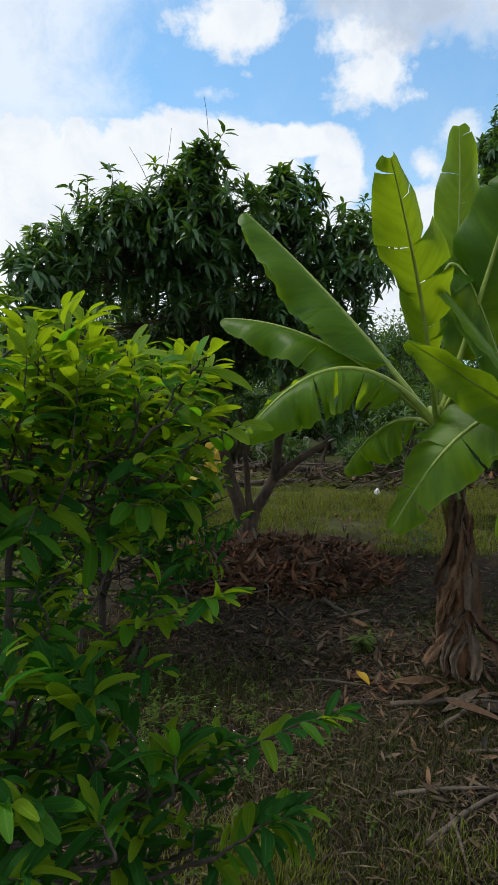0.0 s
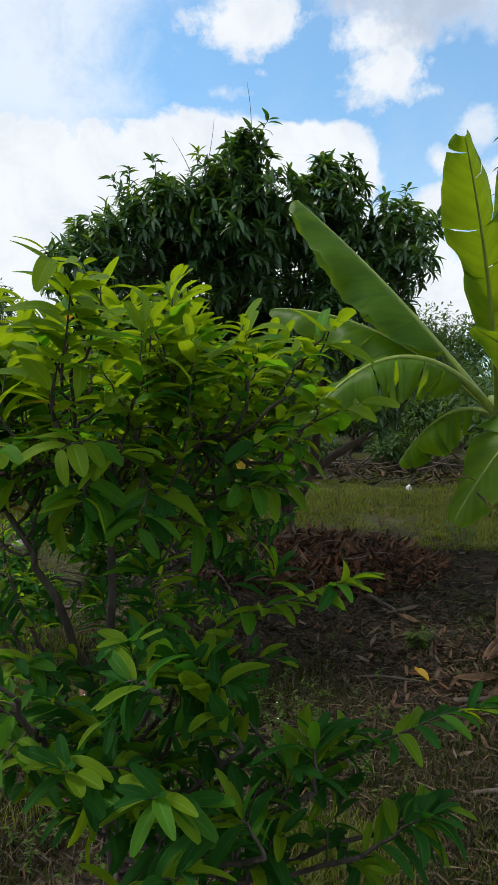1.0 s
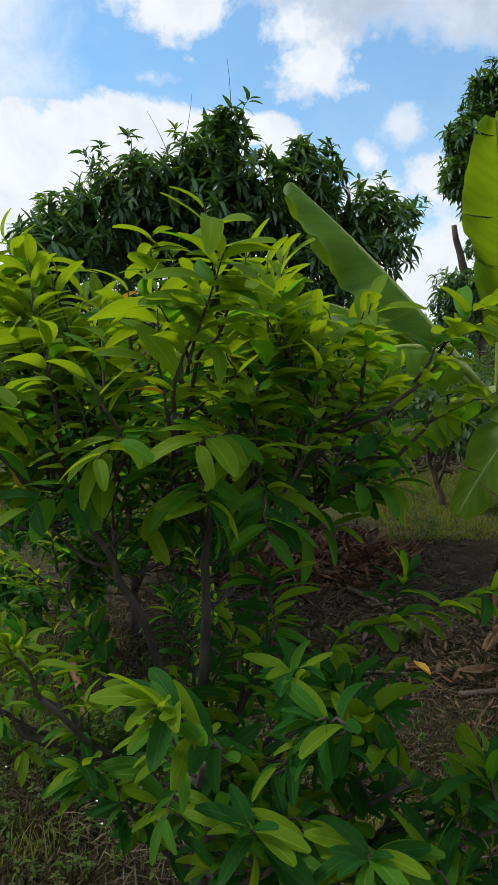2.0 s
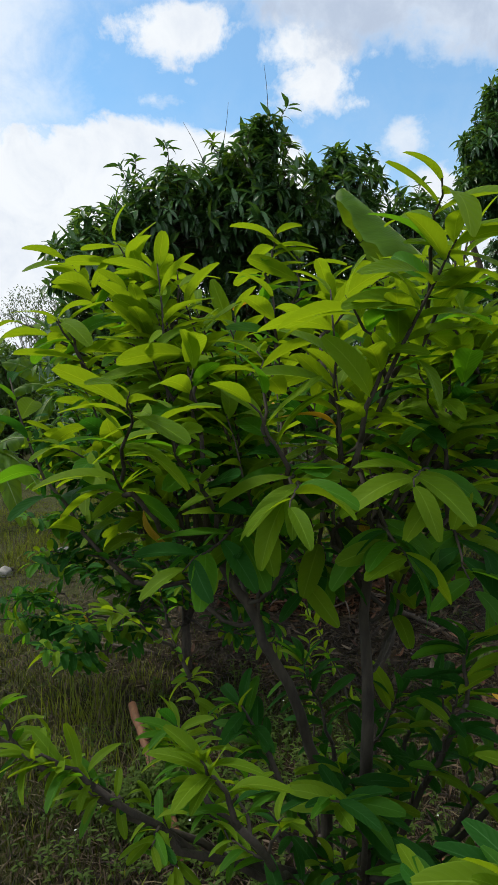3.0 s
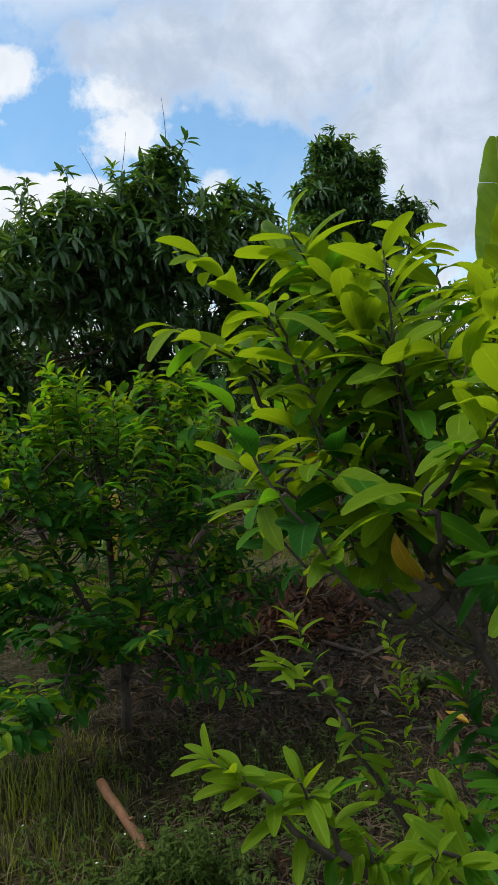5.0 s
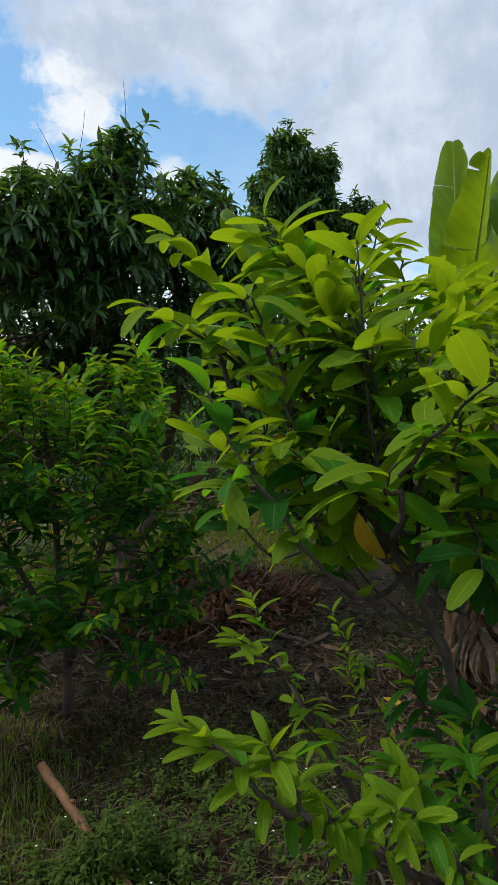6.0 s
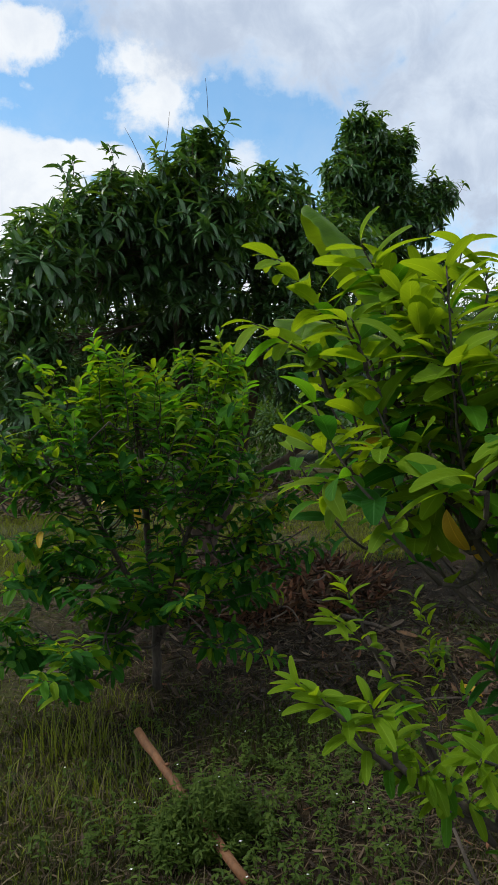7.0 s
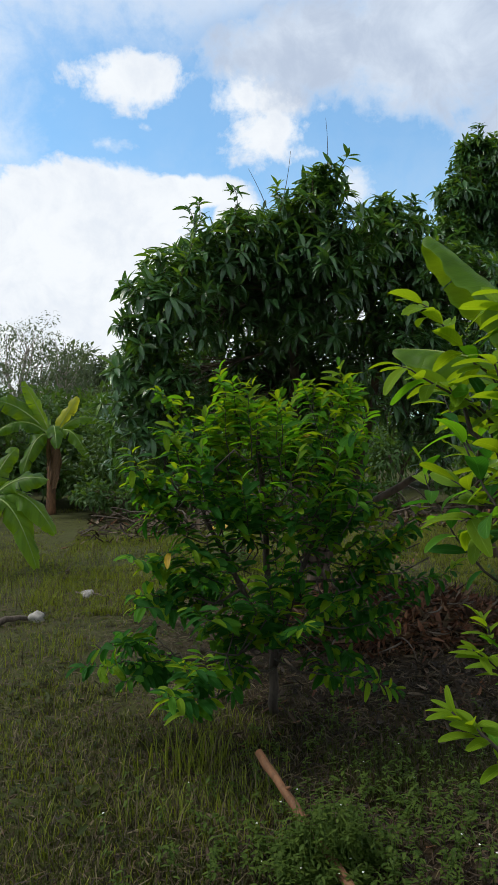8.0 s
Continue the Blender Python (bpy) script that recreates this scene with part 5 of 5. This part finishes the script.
def scatter_litter(name, label, mats, count, spot, size, seed, lift=0.01, tilt=0.25):
    """Dead leaves strewn where spot(rng, count) says: x, y, height above the ground."""
    rng = np.random.default_rng(seed)
    x, y, z = spot(rng, count)
    g = rng.uniform(0, 6.283, count)
    p = np.stack((x, y, ground_height(x, y) + z + lift), -1)
    ms = frames_of(p, np.stack((np.cos(g), np.sin(g), rng.normal(0, tilt, count)), -1), UP + rng.normal(0, 0.35, (count, 3)), size * rng.uniform(0.5, 1.35, count))
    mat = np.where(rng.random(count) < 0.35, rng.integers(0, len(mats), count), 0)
    q = Patch()
    lay_all(q, [(int(k), m, int(c)) for k, m, c in zip(rng.integers(0, 4, count), ms, mat)], DEAD_SHAPES)
    return tagged(part(name, q, mats), label, "leaf litter", kind="stuff")


PILE = (0.25, 6.30, 1.15, 0.80, 0.26)


def pile_height(x, y):
    cx, cy, rx, ry, h = PILE
    d = ((x - cx) / rx) ** 2 + ((y - cy) / ry) ** 2
    return h * max(0.0, 1 - d) ** 0.7 * (0.8 + 0.3 * noise.noise(Vector((x * 3, y * 3, 9.0))))


def pile_spot(rng):
    g, r = rng.uniform(0, 6.283), rng.uniform(0, 1) ** 0.5 * 1.05
    x, y = PILE[0] + PILE[2] * r * math.cos(g), PILE[1] + PILE[3] * r * math.sin(g)
    return x, y, pile_height(x, y) + rng.uniform(-0.02, 0.06)


def build_pile():
    cx, cy, rx, ry, h = PILE
    n = 28
    verts, faces = [], []
    for j in range(n + 1):
        for i in range(n + 1):
            x, y = cx + (i / n * 2 - 1) * rx * 1.1, cy + (j / n * 2 - 1) * ry * 1.1
            verts.append((x, y, ground_height(x, y) + pile_height(x, y) - 0.015))
    faces = [(j * (n + 1) + i, j * (n + 1) + i + 1, (j + 1) * (n + 1) + i + 1, (j + 1) * (n + 1) + i) for j in range(n) for i in range(n)]
    p = Patch()
    p.put(np.array(verts), faces, np.array(verts)[:, :2])
    heap = tagged(part("compost_mound", p, SOIL), "heap of reddish brown dead leaves and twigs", "leaf heap")
    rng = np.random.default_rng(91)
    q, found = Patch(), []
    for _ in range(8000):
        x, y, z = pile_spot(rng)
        g = rng.uniform(0, 6.283)
        found.append((int(rng.integers(0, 4)), frame_of(np.array((x, y, ground_height(x, y) + z)), (math.cos(g), math.sin(g), rng.normal(0, 0.45)), UP + rng.normal(0, 0.6, 3), 0.095 * rng.uniform(0.5, 1.7)), int(rng.choice((0, 1, 2), p=(0.74, 0.10, 0.16)))))
    lay_all(q, found, DEAD_SHAPES)
    tagged(part("dead_leaves", q, [DEAD, DEAD_PALE, DEAD_DULL_SHADED], heap), kind="stuff")
    for k in range(44):
        x, y, z = pile_spot(rng)
        g = rng.uniform(0, 6.283)
        ln = rng.uniform(0.25, 0.6)
        t = Patch()
        a = np.array((x, y, ground_height(x, y) + z + 0.02))
        tube(t, bend(a, a + (ln * math.cos(g), ln * math.sin(g), rng.uniform(-0.1, 0.12)), rng.normal(0, 0.04, 3), 6), [0.009, 0.008, 0.007, 0.006, 0.005, 0.003], 5)
        part("twig", t, TWIG, heap)


build_pile()
scatter_litter("leaf_litter", "brown dead leaves strewn over bare soil", [DEAD_DULL_SHADED, DEAD, DEAD_PALE], 4200, lambda r, n: (r.normal(0.35, 0.8, n), r.uniform(4.0, 6.9, n), r.uniform(0, 0.015, n)), 0.07, 101)
scatter_litter("leaf_litter", "sparse dry leaves under the custard apple trees", [DEAD_DULL_SHADED, DEAD, DEAD_PALE], 2600, lambda r, n: (r.normal(0.1, 1.1, n), r.normal(3.6, 1.2, n), r.uniform(0, 0.015, n)), 0.04, 102)
scatter_litter("leaf_litter", "dry banana leaf scraps round the banana stem", [DEAD_BANANA, DEAD_PALE, DEAD], 700, lambda r, n: (r.normal(1.2, 0.4, n), r.normal(3.65, 0.4, n), r.uniform(0, 0.02, n)), 0.075, 103)
scatter_litter("leaf_litter", "dead leaves below the far hedge", [DEAD_DULL_SHADED, DEAD, DEAD_PALE], 1800, lambda r, n: (r.uniform(-3, 6, n), r.uniform(11.0, 14.5, n), r.uniform(0, 0.12, n)), 0.2, 104)


def grass(name, label, count, spot, height, seed, mats, dry=0.1, blade=0.006):
    """Bent blades at spot(rng, count): x, y and relative height."""
    rng = np.random.default_rng(seed)
    x, y, hk = spot(rng, count)
    count = len(x)
    base = np.stack((x, y, ground_height(x, y) - 0.01), -1)
    h = height * hk * rng.uniform(0.5, 1.3, count)
    g = rng.uniform(0, 6.283, count)
    lean = (rng.uniform(0.1, 0.9, count) * h)[:, None] * np.stack((np.sin(g), np.cos(g), 0 * g), -1)
    wide = blade * np.stack((np.cos(g), -np.sin(g), 0 * g), -1)
    up = h[:, None] * UP
    v = np.stack((base - wide, base + wide, base + wide * 0.8 + lean * 0.35 + up * 0.6, base - wide * 0.8 + lean * 0.35 + up * 0.6, base + lean + up), 1)
    uv = np.tile(np.array(((0.3, 0), (0.7, 0), (0.7, 0.6), (0.3, 0.6), (0.5, 1))), (count, 1))
    p = Patch()
    p.v, p.uv, p.count = [v.reshape(-1, 3)], [uv], 5 * count
    first = np.arange(count) * 5
    straw = rng.random(count) < dry
    for mat, some in ((0, first[~straw]), (1, first[straw])):
        for form in ((0, 1, 2, 3), (3, 2, 4)):
            p.f.append((some[:, None] + np.array(form)).astype(np.int32))
            p.m.append((mat, len(some)))
    return tagged(part(name, p, mats), label, "grass", kind="stuff")


def kept(x, y, k, r, lo, hi):
    keep = k > r.uniform(lo, hi, len(x))
    return x[keep], y[keep], 0.75 + 0.5 * np.clip(k[keep], -0.5, 1)


def drifts(cx, cy, sx, sy, scale, seed):
    def spot(r, n):
        x, y = r.normal(cx, sx, 2 * n), r.normal(cy, sy, 2 * n)
        return kept(x, y, field(x * scale, y * scale, seed), r, -0.6, 0.6)
    return spot


def clumped(x0, x1, y0, y1, scale, bias, seed):
    def spot(r, n):
        x, y = r.uniform(x0, x1, 2 * n), r.uniform(y0, y1, 2 * n)
        return kept(x, y, field(x * scale, y * scale, seed) + bias + 0.5 * field(x * 4 * scale, y * 4 * scale, seed), r, -0.35, 0.85)
    return spot


# G2 has shade put into its colours, G3 the light of the open lawn
G2, G3 = [GRASS_SHADED, DEAD_DULL_SHADED], [LAWN_LIT, DRY_GRASS]
grass("lawn_grass", "short lawn behind the leaf heap, coloured as sunlit", 120000, clumped(-3.0, 5.0, 6.9, 13.0, 0.9, 0.2, 31), 0.065, 201, G3, 0.25, 0.004)
grass("lawn_grass", "patchy grass on the open ground", 75000, clumped(-7.0, -1.0, 3.0, 16.0, 0.8, -0.12, 32), 0.058, 202, G3, 0.36, 0.003)
grass("straw_grass", "dry straw-coloured patches in the open lawn", 16000, clumped(-6.5, -0.9, 2.2, 11.0, 0.75, -0.25, 39), 0.05, 208, [DRY_GRASS, LAWN_LIT], 0.25, 0.003)
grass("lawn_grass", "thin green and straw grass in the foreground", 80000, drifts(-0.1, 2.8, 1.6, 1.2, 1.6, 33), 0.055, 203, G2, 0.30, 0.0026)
grass("tall_grass", "tall green grass tufts beside a stick", 260, drifts(-1.42, 3.85, 0.14, 0.14, 2.5, 34), 0.24, 204, G3, 0.2, 0.003)
grass("tall_grass", "ragged tufts of taller grass on the back lawn", 9000, clumped(-3.0, 4.0, 7.4, 11.5, 1.3, -0.25, 43), 0.15, 209, G3, 0.3, 0.004)
grass("tall_grass", "yellow-green grass tufts on the open ground", 4500, clumped(-5.5, -1.2, 4.5, 10.5, 1.2, -0.3, 44), 0.13, 210, G3, 0.3, 0.0035)
grass("tall_grass", "uneven green and straw grass in the open foreground", 5200, clumped(-3.4, -1.1, 2.4, 4.6, 1.7, -0.1, 36), 0.10, 205, G3, 0.38, 0.0028)



def thatch():
    """Dry stems and straw lying flat on the soil."""
    rng = np.random.default_rng(250)
    n = 34000
    x, y = np.where(np.arange(n) % 3 == 0, rng.uniform(-4.5, -1.0, n), rng.normal(0.1, 1.4, n)), np.where(np.arange(n) % 3 == 0, rng.uniform(2.3, 8.0, n), rng.normal(3.2, 1.5, n))
    g, ln, wd = rng.uniform(0, 6.283, n), rng.uniform(0.03, 0.13, n), rng.uniform(0.0012, 0.003, n)
    a = np.stack((x, y, ground_height(x, y) + rng.uniform(0.003, 0.02, n)), -1)
    d = np.stack((np.cos(g) * ln, np.sin(g) * ln, rng.normal(0, 0.012, n)), -1)
    s = np.stack((-np.sin(g) * wd, np.cos(g) * wd, 0 * g + 0.001), -1)
    mid_point = a + d * 0.5 + (0, 0, 0.006)
    v = np.stack((a - s, a + s, mid_point + s, mid_point - s, a + d + s * 0.4, a + d - s * 0.4), 1)
    p = Patch()
    p.v, p.uv, p.count = [v.reshape(-1, 3)], [np.zeros((6 * n, 2))], 6 * n
    for mat, some in ((0, np.arange(0, n // 4) * 6), (1, np.arange(n // 4, n) * 6)):
        for form in ((0, 1, 2, 3), (3, 2, 4, 5)):
            p.f.append((some[:, None] + np.array(form)).astype(np.int32))
            p.m.append((mat, len(some)))
    return tagged(part("dry_thatch", p, [DRY_GRASS, DEAD_DULL_SHADED]), "dry straw and stems lying on the soil", "dry grass", kind="stuff")


thatch()
grass("grass_patch", "yellow-green grass patch under the low branches", 5000, drifts(0.25, 2.25, 0.28, 0.14, 2.5, 37), 0.07, 206, G3, 0.2, 0.0025)
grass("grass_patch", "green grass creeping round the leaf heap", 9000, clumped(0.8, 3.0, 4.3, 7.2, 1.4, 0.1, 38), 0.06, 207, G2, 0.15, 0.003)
scatter_litter("leaf_litter", "pale dry leaf scraps beside fallen branches", [DEAD_DULL_SHADED, DEAD_PALE, DEAD_BANANA], 420, lambda r, n: (r.normal(0.95, 0.25, n), r.normal(2.62, 0.28, n), r.uniform(0, 0.02, n)), 0.06, 105)


def lawn_weeds():
    """Low broad leaves in loose clumps over the lawns."""
    rng = np.random.default_rng(270)
    n = 26000
    x, y = rng.uniform(-6, 5, n), 3.0 + 10 * rng.uniform(0, 1, n)
    k = field(x * 1.3, y * 1.3, 41) + 0.6 * field(x * 4, y * 4, 42)
    keep = (k > rng.uniform(0.0, 0.7, n)) & ((x < -1.3) | (y > 7.2) | ((x > 0.75) & (y > 4.3)))
    x, y = x[keep], y[keep]
    n = len(x)
    g = rng.uniform(0, 6.283, n)
    ms = frames_of(np.stack((x, y, ground_height(x, y) + rng.uniform(0.0, 0.07, n)), -1), np.stack((np.cos(g), np.sin(g), rng.uniform(0.0, 0.8, n)), -1), UP + rng.normal(0, 0.2, (n, 3)), rng.uniform(0.035, 0.085, n))
    p = Patch()
    lay_all(p, [(int(a), m, 0) for a, m in zip(rng.integers(0, 3, n), ms)], SHRUB_SHAPES)
    return tagged(part("lawn_weeds", p, [GRASS_SHADED]), "dark broadleaf weeds scattered through the lawn", "weeds", kind="stuff")


lawn_weeds()


def weeds():
    rng = np.random.default_rng(301)
    p = Patch()
    for _ in range(1100):
        if rng.random() < 0.4:
            x, y = rng.normal(-1.05, 0.12), rng.uniform(2.92, 3.2)
        else:
            x, y = rng.normal(-0.75, 0.55), rng.normal(3.15, 0.55)
        z = ground_height(x, y)
        h = rng.uniform(0.14, 0.28) if abs(x + 1.05) < 0.14 and 2.98 < y < 3.14 else rng.uniform(0.05, 0.11 if abs(x + 1.03) < 0.16 else 0.17)
        top = np.array((x + rng.normal(0, 0.02), y + rng.normal(0, 0.02), z + h))
        tube(p, bend((x, y, z - 0.01), top, (0, 0, 0), 3), [0.0018, 0.0015, 0.001], 4)
        for i in range(int(rng.integers(6, 12))):
            g = i * 2.4 + rng.uniform(-0.3, 0.3)
            s = rng.uniform(0.3, 1.0)
            q = np.array((x, y, z)) * (1 - s) + top * s
            lay(p, SHRUB_SHAPES[i % 3], frame_of(q, (math.cos(g), math.sin(g), rng.uniform(-0.1, 0.5)), UP, rng.uniform(0.016, 0.036)), 0)
        if rng.random() < 0.03:
            for i in range(6):
                g = i * 1.047
                lay(p, SHRUB_SHAPES[0], frame_of(top, (math.cos(g), math.sin(g), 0.3), UP, 0.006), 1)
    return tagged(part("weeds", p, [WEED, PETAL]), "low broadleaf weeds with tiny white flowers", "weeds", kind="stuff")


weeds()


def pole():
    p = Patch()
    rng = np.random.default_rng(5)
    pts = bend((-1.235, 3.57, 0.23), (-0.97, 2.77, 0.02), (0, 0, -0.01), 12, 0.003, rng)
    tube(p, pts, [0.019 + 0.0015 * math.sin(k * 1.7) for k in range(12)], 10)
    stick = thing("wooden_pole", (-0.97, 2.77, 0.0), "reddish brown wooden pole lying aslant in the weeds", "pole")
    part("shaft", p, STICK, stick)
    for k in (3, 5):
        q = Patch()
        a = pts[k] + (0.012, -0.012, 0.012)
        tube(q, [a, a + (0.012, -0.014, 0.01)], [0.009, 0.006], 6)
        part("knot", q, STICK, stick)


pole()


def stone(name, label, category, place, size, seed, mat):
    rng = np.random.default_rng(seed)
    bm = bmesh.new()
    bmesh.ops.create_icosphere(bm, subdivisions=3, radius=1.0)
    for vtx in bm.verts:
        k = 1 + 0.28 * noise.noise(vtx.co * 1.4 + Vector((seed, 0, 0))) + 0.08 * noise.noise(vtx.co * 5)
        vtx.co = Vector((vtx.co.x * size[0] * k, vtx.co.y * size[1] * k, vtx.co.z * size[2] * k))
    me = bpy.data.meshes.new(name)
    bm.to_mesh(me)
    bm.free()
    me.materials.append(mat)
    for poly in me.polygons:
        poly.use_smooth = True
    ob = new(name, me)
    ob.location = (place[0], place[1], ground_height(*place) + size[2] * 0.55)
    ob.rotation_euler = (0, 0, rng.uniform(0, 6))
    return tagged(ob, label, category)


stone("stone", "round pale stone on the lawn", "stone", (-2.77, 6.85), (0.075, 0.07, 0.06), 1, PALE)
stone("stone", "flat pale stone on the lawn", "stone", (-2.41, 7.75), (0.10, 0.07, 0.045), 2, PALE)
stone("plastic_bag", "crumpled white plastic bag in the grass", "plastic bag", (2.05, 10.6), (0.05, 0.04, 0.07), 3, PLASTIC)
stone("stone", "small pale stone beside the leaf heap", "stone", (1.35, 6.3), (0.045, 0.035, 0.04), 4, PALE)


def fallen(name, label, a, b, r, seed):
    rng = np.random.default_rng(seed)
    p = Patch()
    pts = bend((a[0], a[1], ground_height(*a) + r * 0.9), (b[0], b[1], ground_height(*b) + r * 0.9), (0, 0, 0.02), 8, r * 0.3, rng)
    tube(p, pts, [r * (1 - 0.07 * k) for k in range(8)], 7)
    return tagged(part(name, p, TWIG), label, "branch", "fallen branches")


for a, b, r in (((0.60, 2.69), (1.15, 2.72), 0.012), ((0.66, 2.38), (1.14, 2.76), 0.014), ((0.81, 2.59), (0.77, 2.19), 0.009), ((0.78, 3.55), (1.50, 3.50), 0.018), ((0.97, 3.27), (1.45, 3.70), 0.016), ((0.62, 5.45), (0.78, 4.88), 0.02), ((1.0, 3.05), (1.7, 3.0), 0.010), ((0.3, 3.9), (0.75, 3.75), 0.009)):
    fallen("fallen_branch", "dry grey fallen branch among dead leaves", a, b, r, int(a[0] * 100))


def fallen_leaf(label, place, size, turn, mat, seed, wide=0.30):
    x, y = place
    p = Patch()
    shape = leaf_shape(1.0, wide, 10, 0.8, -0.15, 0.16, 0.5, 1.0, 6, seed)
    lay(p, shape, frame_of(np.array((x, y, float(ground_height(x, y)) + 0.03)), (math.cos(turn), math.sin(turn), 0.02), (0.2 * math.sin(seed), -0.3, 1.0), size))
    return tagged(part("fallen_leaf", p, mat), label, "dead leaf", "fallen leaves")


for k, (x, y, ln, turn) in enumerate(((0.66, 4.92, 0.26, 0.3), (0.88, 4.62, 0.22, 2.2), (1.02, 3.42, 0.30, 0.6), (1.35, 3.25, 0.34, 2.6), (0.45, 4.30, 0.16, 1.2), (1.15, 2.98, 0.30, 0.1), (1.42, 3.62, 0.20, 3.6), (0.2, 5.1, 0.18, 4.4), (-0.1, 4.7, 0.15, 5.3))):
    fallen_leaf("curled pale dead banana leaf on the soil", (x, y), ln, turn, DEAD_PALE if k % 2 == 0 else DEAD_BANANA, 80 + k, 0.17)
for k, (x, y, ln, turn) in enumerate(((1.30, 3.62, 0.55, -0.5), (1.42, 3.75, 0.60, -0.1), (1.15, 3.72, 0.42, -2.2), (1.22, 3.55, 0.50, -1.0), (1.48, 3.55, 0.55, -0.8), (1.12, 3.80, 0.35, -2.8))):
    fallen_leaf("long shrivelled banana leaf on the ground by the stem", (x, y), ln, turn, DEAD_BANANA if k % 3 else DEAD_DULL_SHADED, 110 + k, 0.15)
fallen_leaf("yellow dying leaf on the soil", (0.70, 3.76), 0.15, 1.9, CUSTARD_YELLOW, 95)
fallen("fallen_log", "weathered grey log lying on the lawn", (-0.9, 10.8), (0.9, 11.6), 0.06, 9)
for k, (x, y) in enumerate(((-1.2, 12.5), (0.9, 12.8), (3.0, 12.6), (1.6, 12.9))):
    rng = np.random.default_rng(400 + k)
    heap = thing("brush_pile", (x, y, 0.0), "tangled pile of dry grey branches", "brush pile", "brush piles")
    for i in range(22):
        g = rng.uniform(0, 6.283)
        a = np.array((x + rng.normal(0, 0.5), y + rng.normal(0, 0.3), rng.uniform(0, 0.35)))
        t = Patch()
        tube(t, bend(a, a + (rng.normal(0, 0.5), rng.normal(0, 0.3), rng.uniform(-0.1, 0.4)), rng.normal(0, 0.08, 3), 5), [0.018, 0.015, 0.012, 0.009, 0.005], 5)
        part("branch", t, TWIG, heap)


def fence_post(x, y, height, lean):
    """A weathered square post with a chamfered top."""
    p = Patch()
    z = float(ground_height(x, y)) - 0.05
    w_, verts = 0.055, []
    for h, k in ((0.0, 1.0), (0.4, 1.02), (height, 1.0), (height + 0.03, 0.7)):
        for a, b in ((-1, -1), (1, -1), (1, 1), (-1, 1)):
            verts.append((x + a * w_ * k + lean * h, y + b * w_ * k, z + h))
    faces = [(4 * k + i, 4 * k + (i + 1) % 4, 4 * k + 4 + (i + 1) % 4, 4 * k + 4 + i) for k in range(3) for i in range(4)] + [(12, 13, 14, 15)]
    p.put(np.array(verts), faces)
    return tagged(part("fence_post", p, PALE, smooth=False), "weathered grey concrete fence post by the brush", "fence post", "fence posts")


for x, y, height, lean in ((1.22, 14.5, 0.72, 0.03), (0.25, 14.6, 0.62, -0.02), (-0.75, 14.8, 0.70, 0.05), (2.3, 14.6, 0.66, -0.06)):
    fence_post(x, y, height, lean)
fallen("fallen_log", "pale grey log lying against the fence posts", (-0.75, 14.2), (1.2, 14.3), 0.07, 19)


def sprig(place, height, count, size, seed, mat, label):
    """A small upright plant: thin stems, each with a few leaves."""
    rng = np.random.default_rng(seed)
    x, y = place
    z = float(ground_height(x, y))
    plant = thing("weed_plant", (x, y, z), label, "weed", "weed plants")
    for k in range(count):
        g, ln = rng.uniform(0, 6.283), height * rng.uniform(0.6, 1.1)
        top = np.array((x + 0.45 * ln * math.cos(g), y + 0.45 * ln * math.sin(g), z + ln))
        pts = bend((x, y, z - 0.01), top, (0, 0, 0.08 * ln), 7)
        stem, blades = Patch(), []
        tube(stem, pts, [0.004 - 0.0004 * i for i in range(7)], 5)
        part("stem", stem, TWIG, plant)
        for i in range(2, 7):
            for sgn in (-1, 1):
                a = g + sgn * rng.uniform(0.7, 1.4)
                blades.append((int(rng.integers(0, 3)), frame_of(pts[i], (math.cos(a), math.sin(a), rng.uniform(-0.1, 0.5)), UP, size * rng.uniform(0.7, 1.2)), 0))
        leaf = Patch()
        lay_all(leaf, blades, SHRUB_SHAPES)
        part("foliage", leaf, mat, plant)


sprig((0.75, 4.31), 0.13, 7, 0.075, 501, WEED, "low bright green weed beside dead leaves")
sprig((1.14, 7.87), 0.28, 4, 0.05, 502, DEAD, "withered brown sprig standing in the lawn")
sprig((1.80, 6.90), 0.34, 5, 0.08, 503, SHRUB, "dark green weed at the edge of the lawn")
sprig((-2.78, 8.56), 0.22, 3, 0.05, 504, DEAD_DULL_SHADED, "dead dark sprig in the open lawn")
sprig((-0.75, 8.6), 0.35, 8, 0.13, 505, SHRUB, "leafy dark green weed behind the bushy tree")
for a, b, r in (((-3.15, 6.62), (-2.72, 6.98), 0.035), ((-2.55, 7.9), (-2.2, 7.6), 0.016), ((-1.75, 5.0), (-1.2, 4.75), 0.012)):
    fallen("fallen_branch", "dry pale branch lying in the patchy lawn", a, b, r, int(-a[0] * 100))
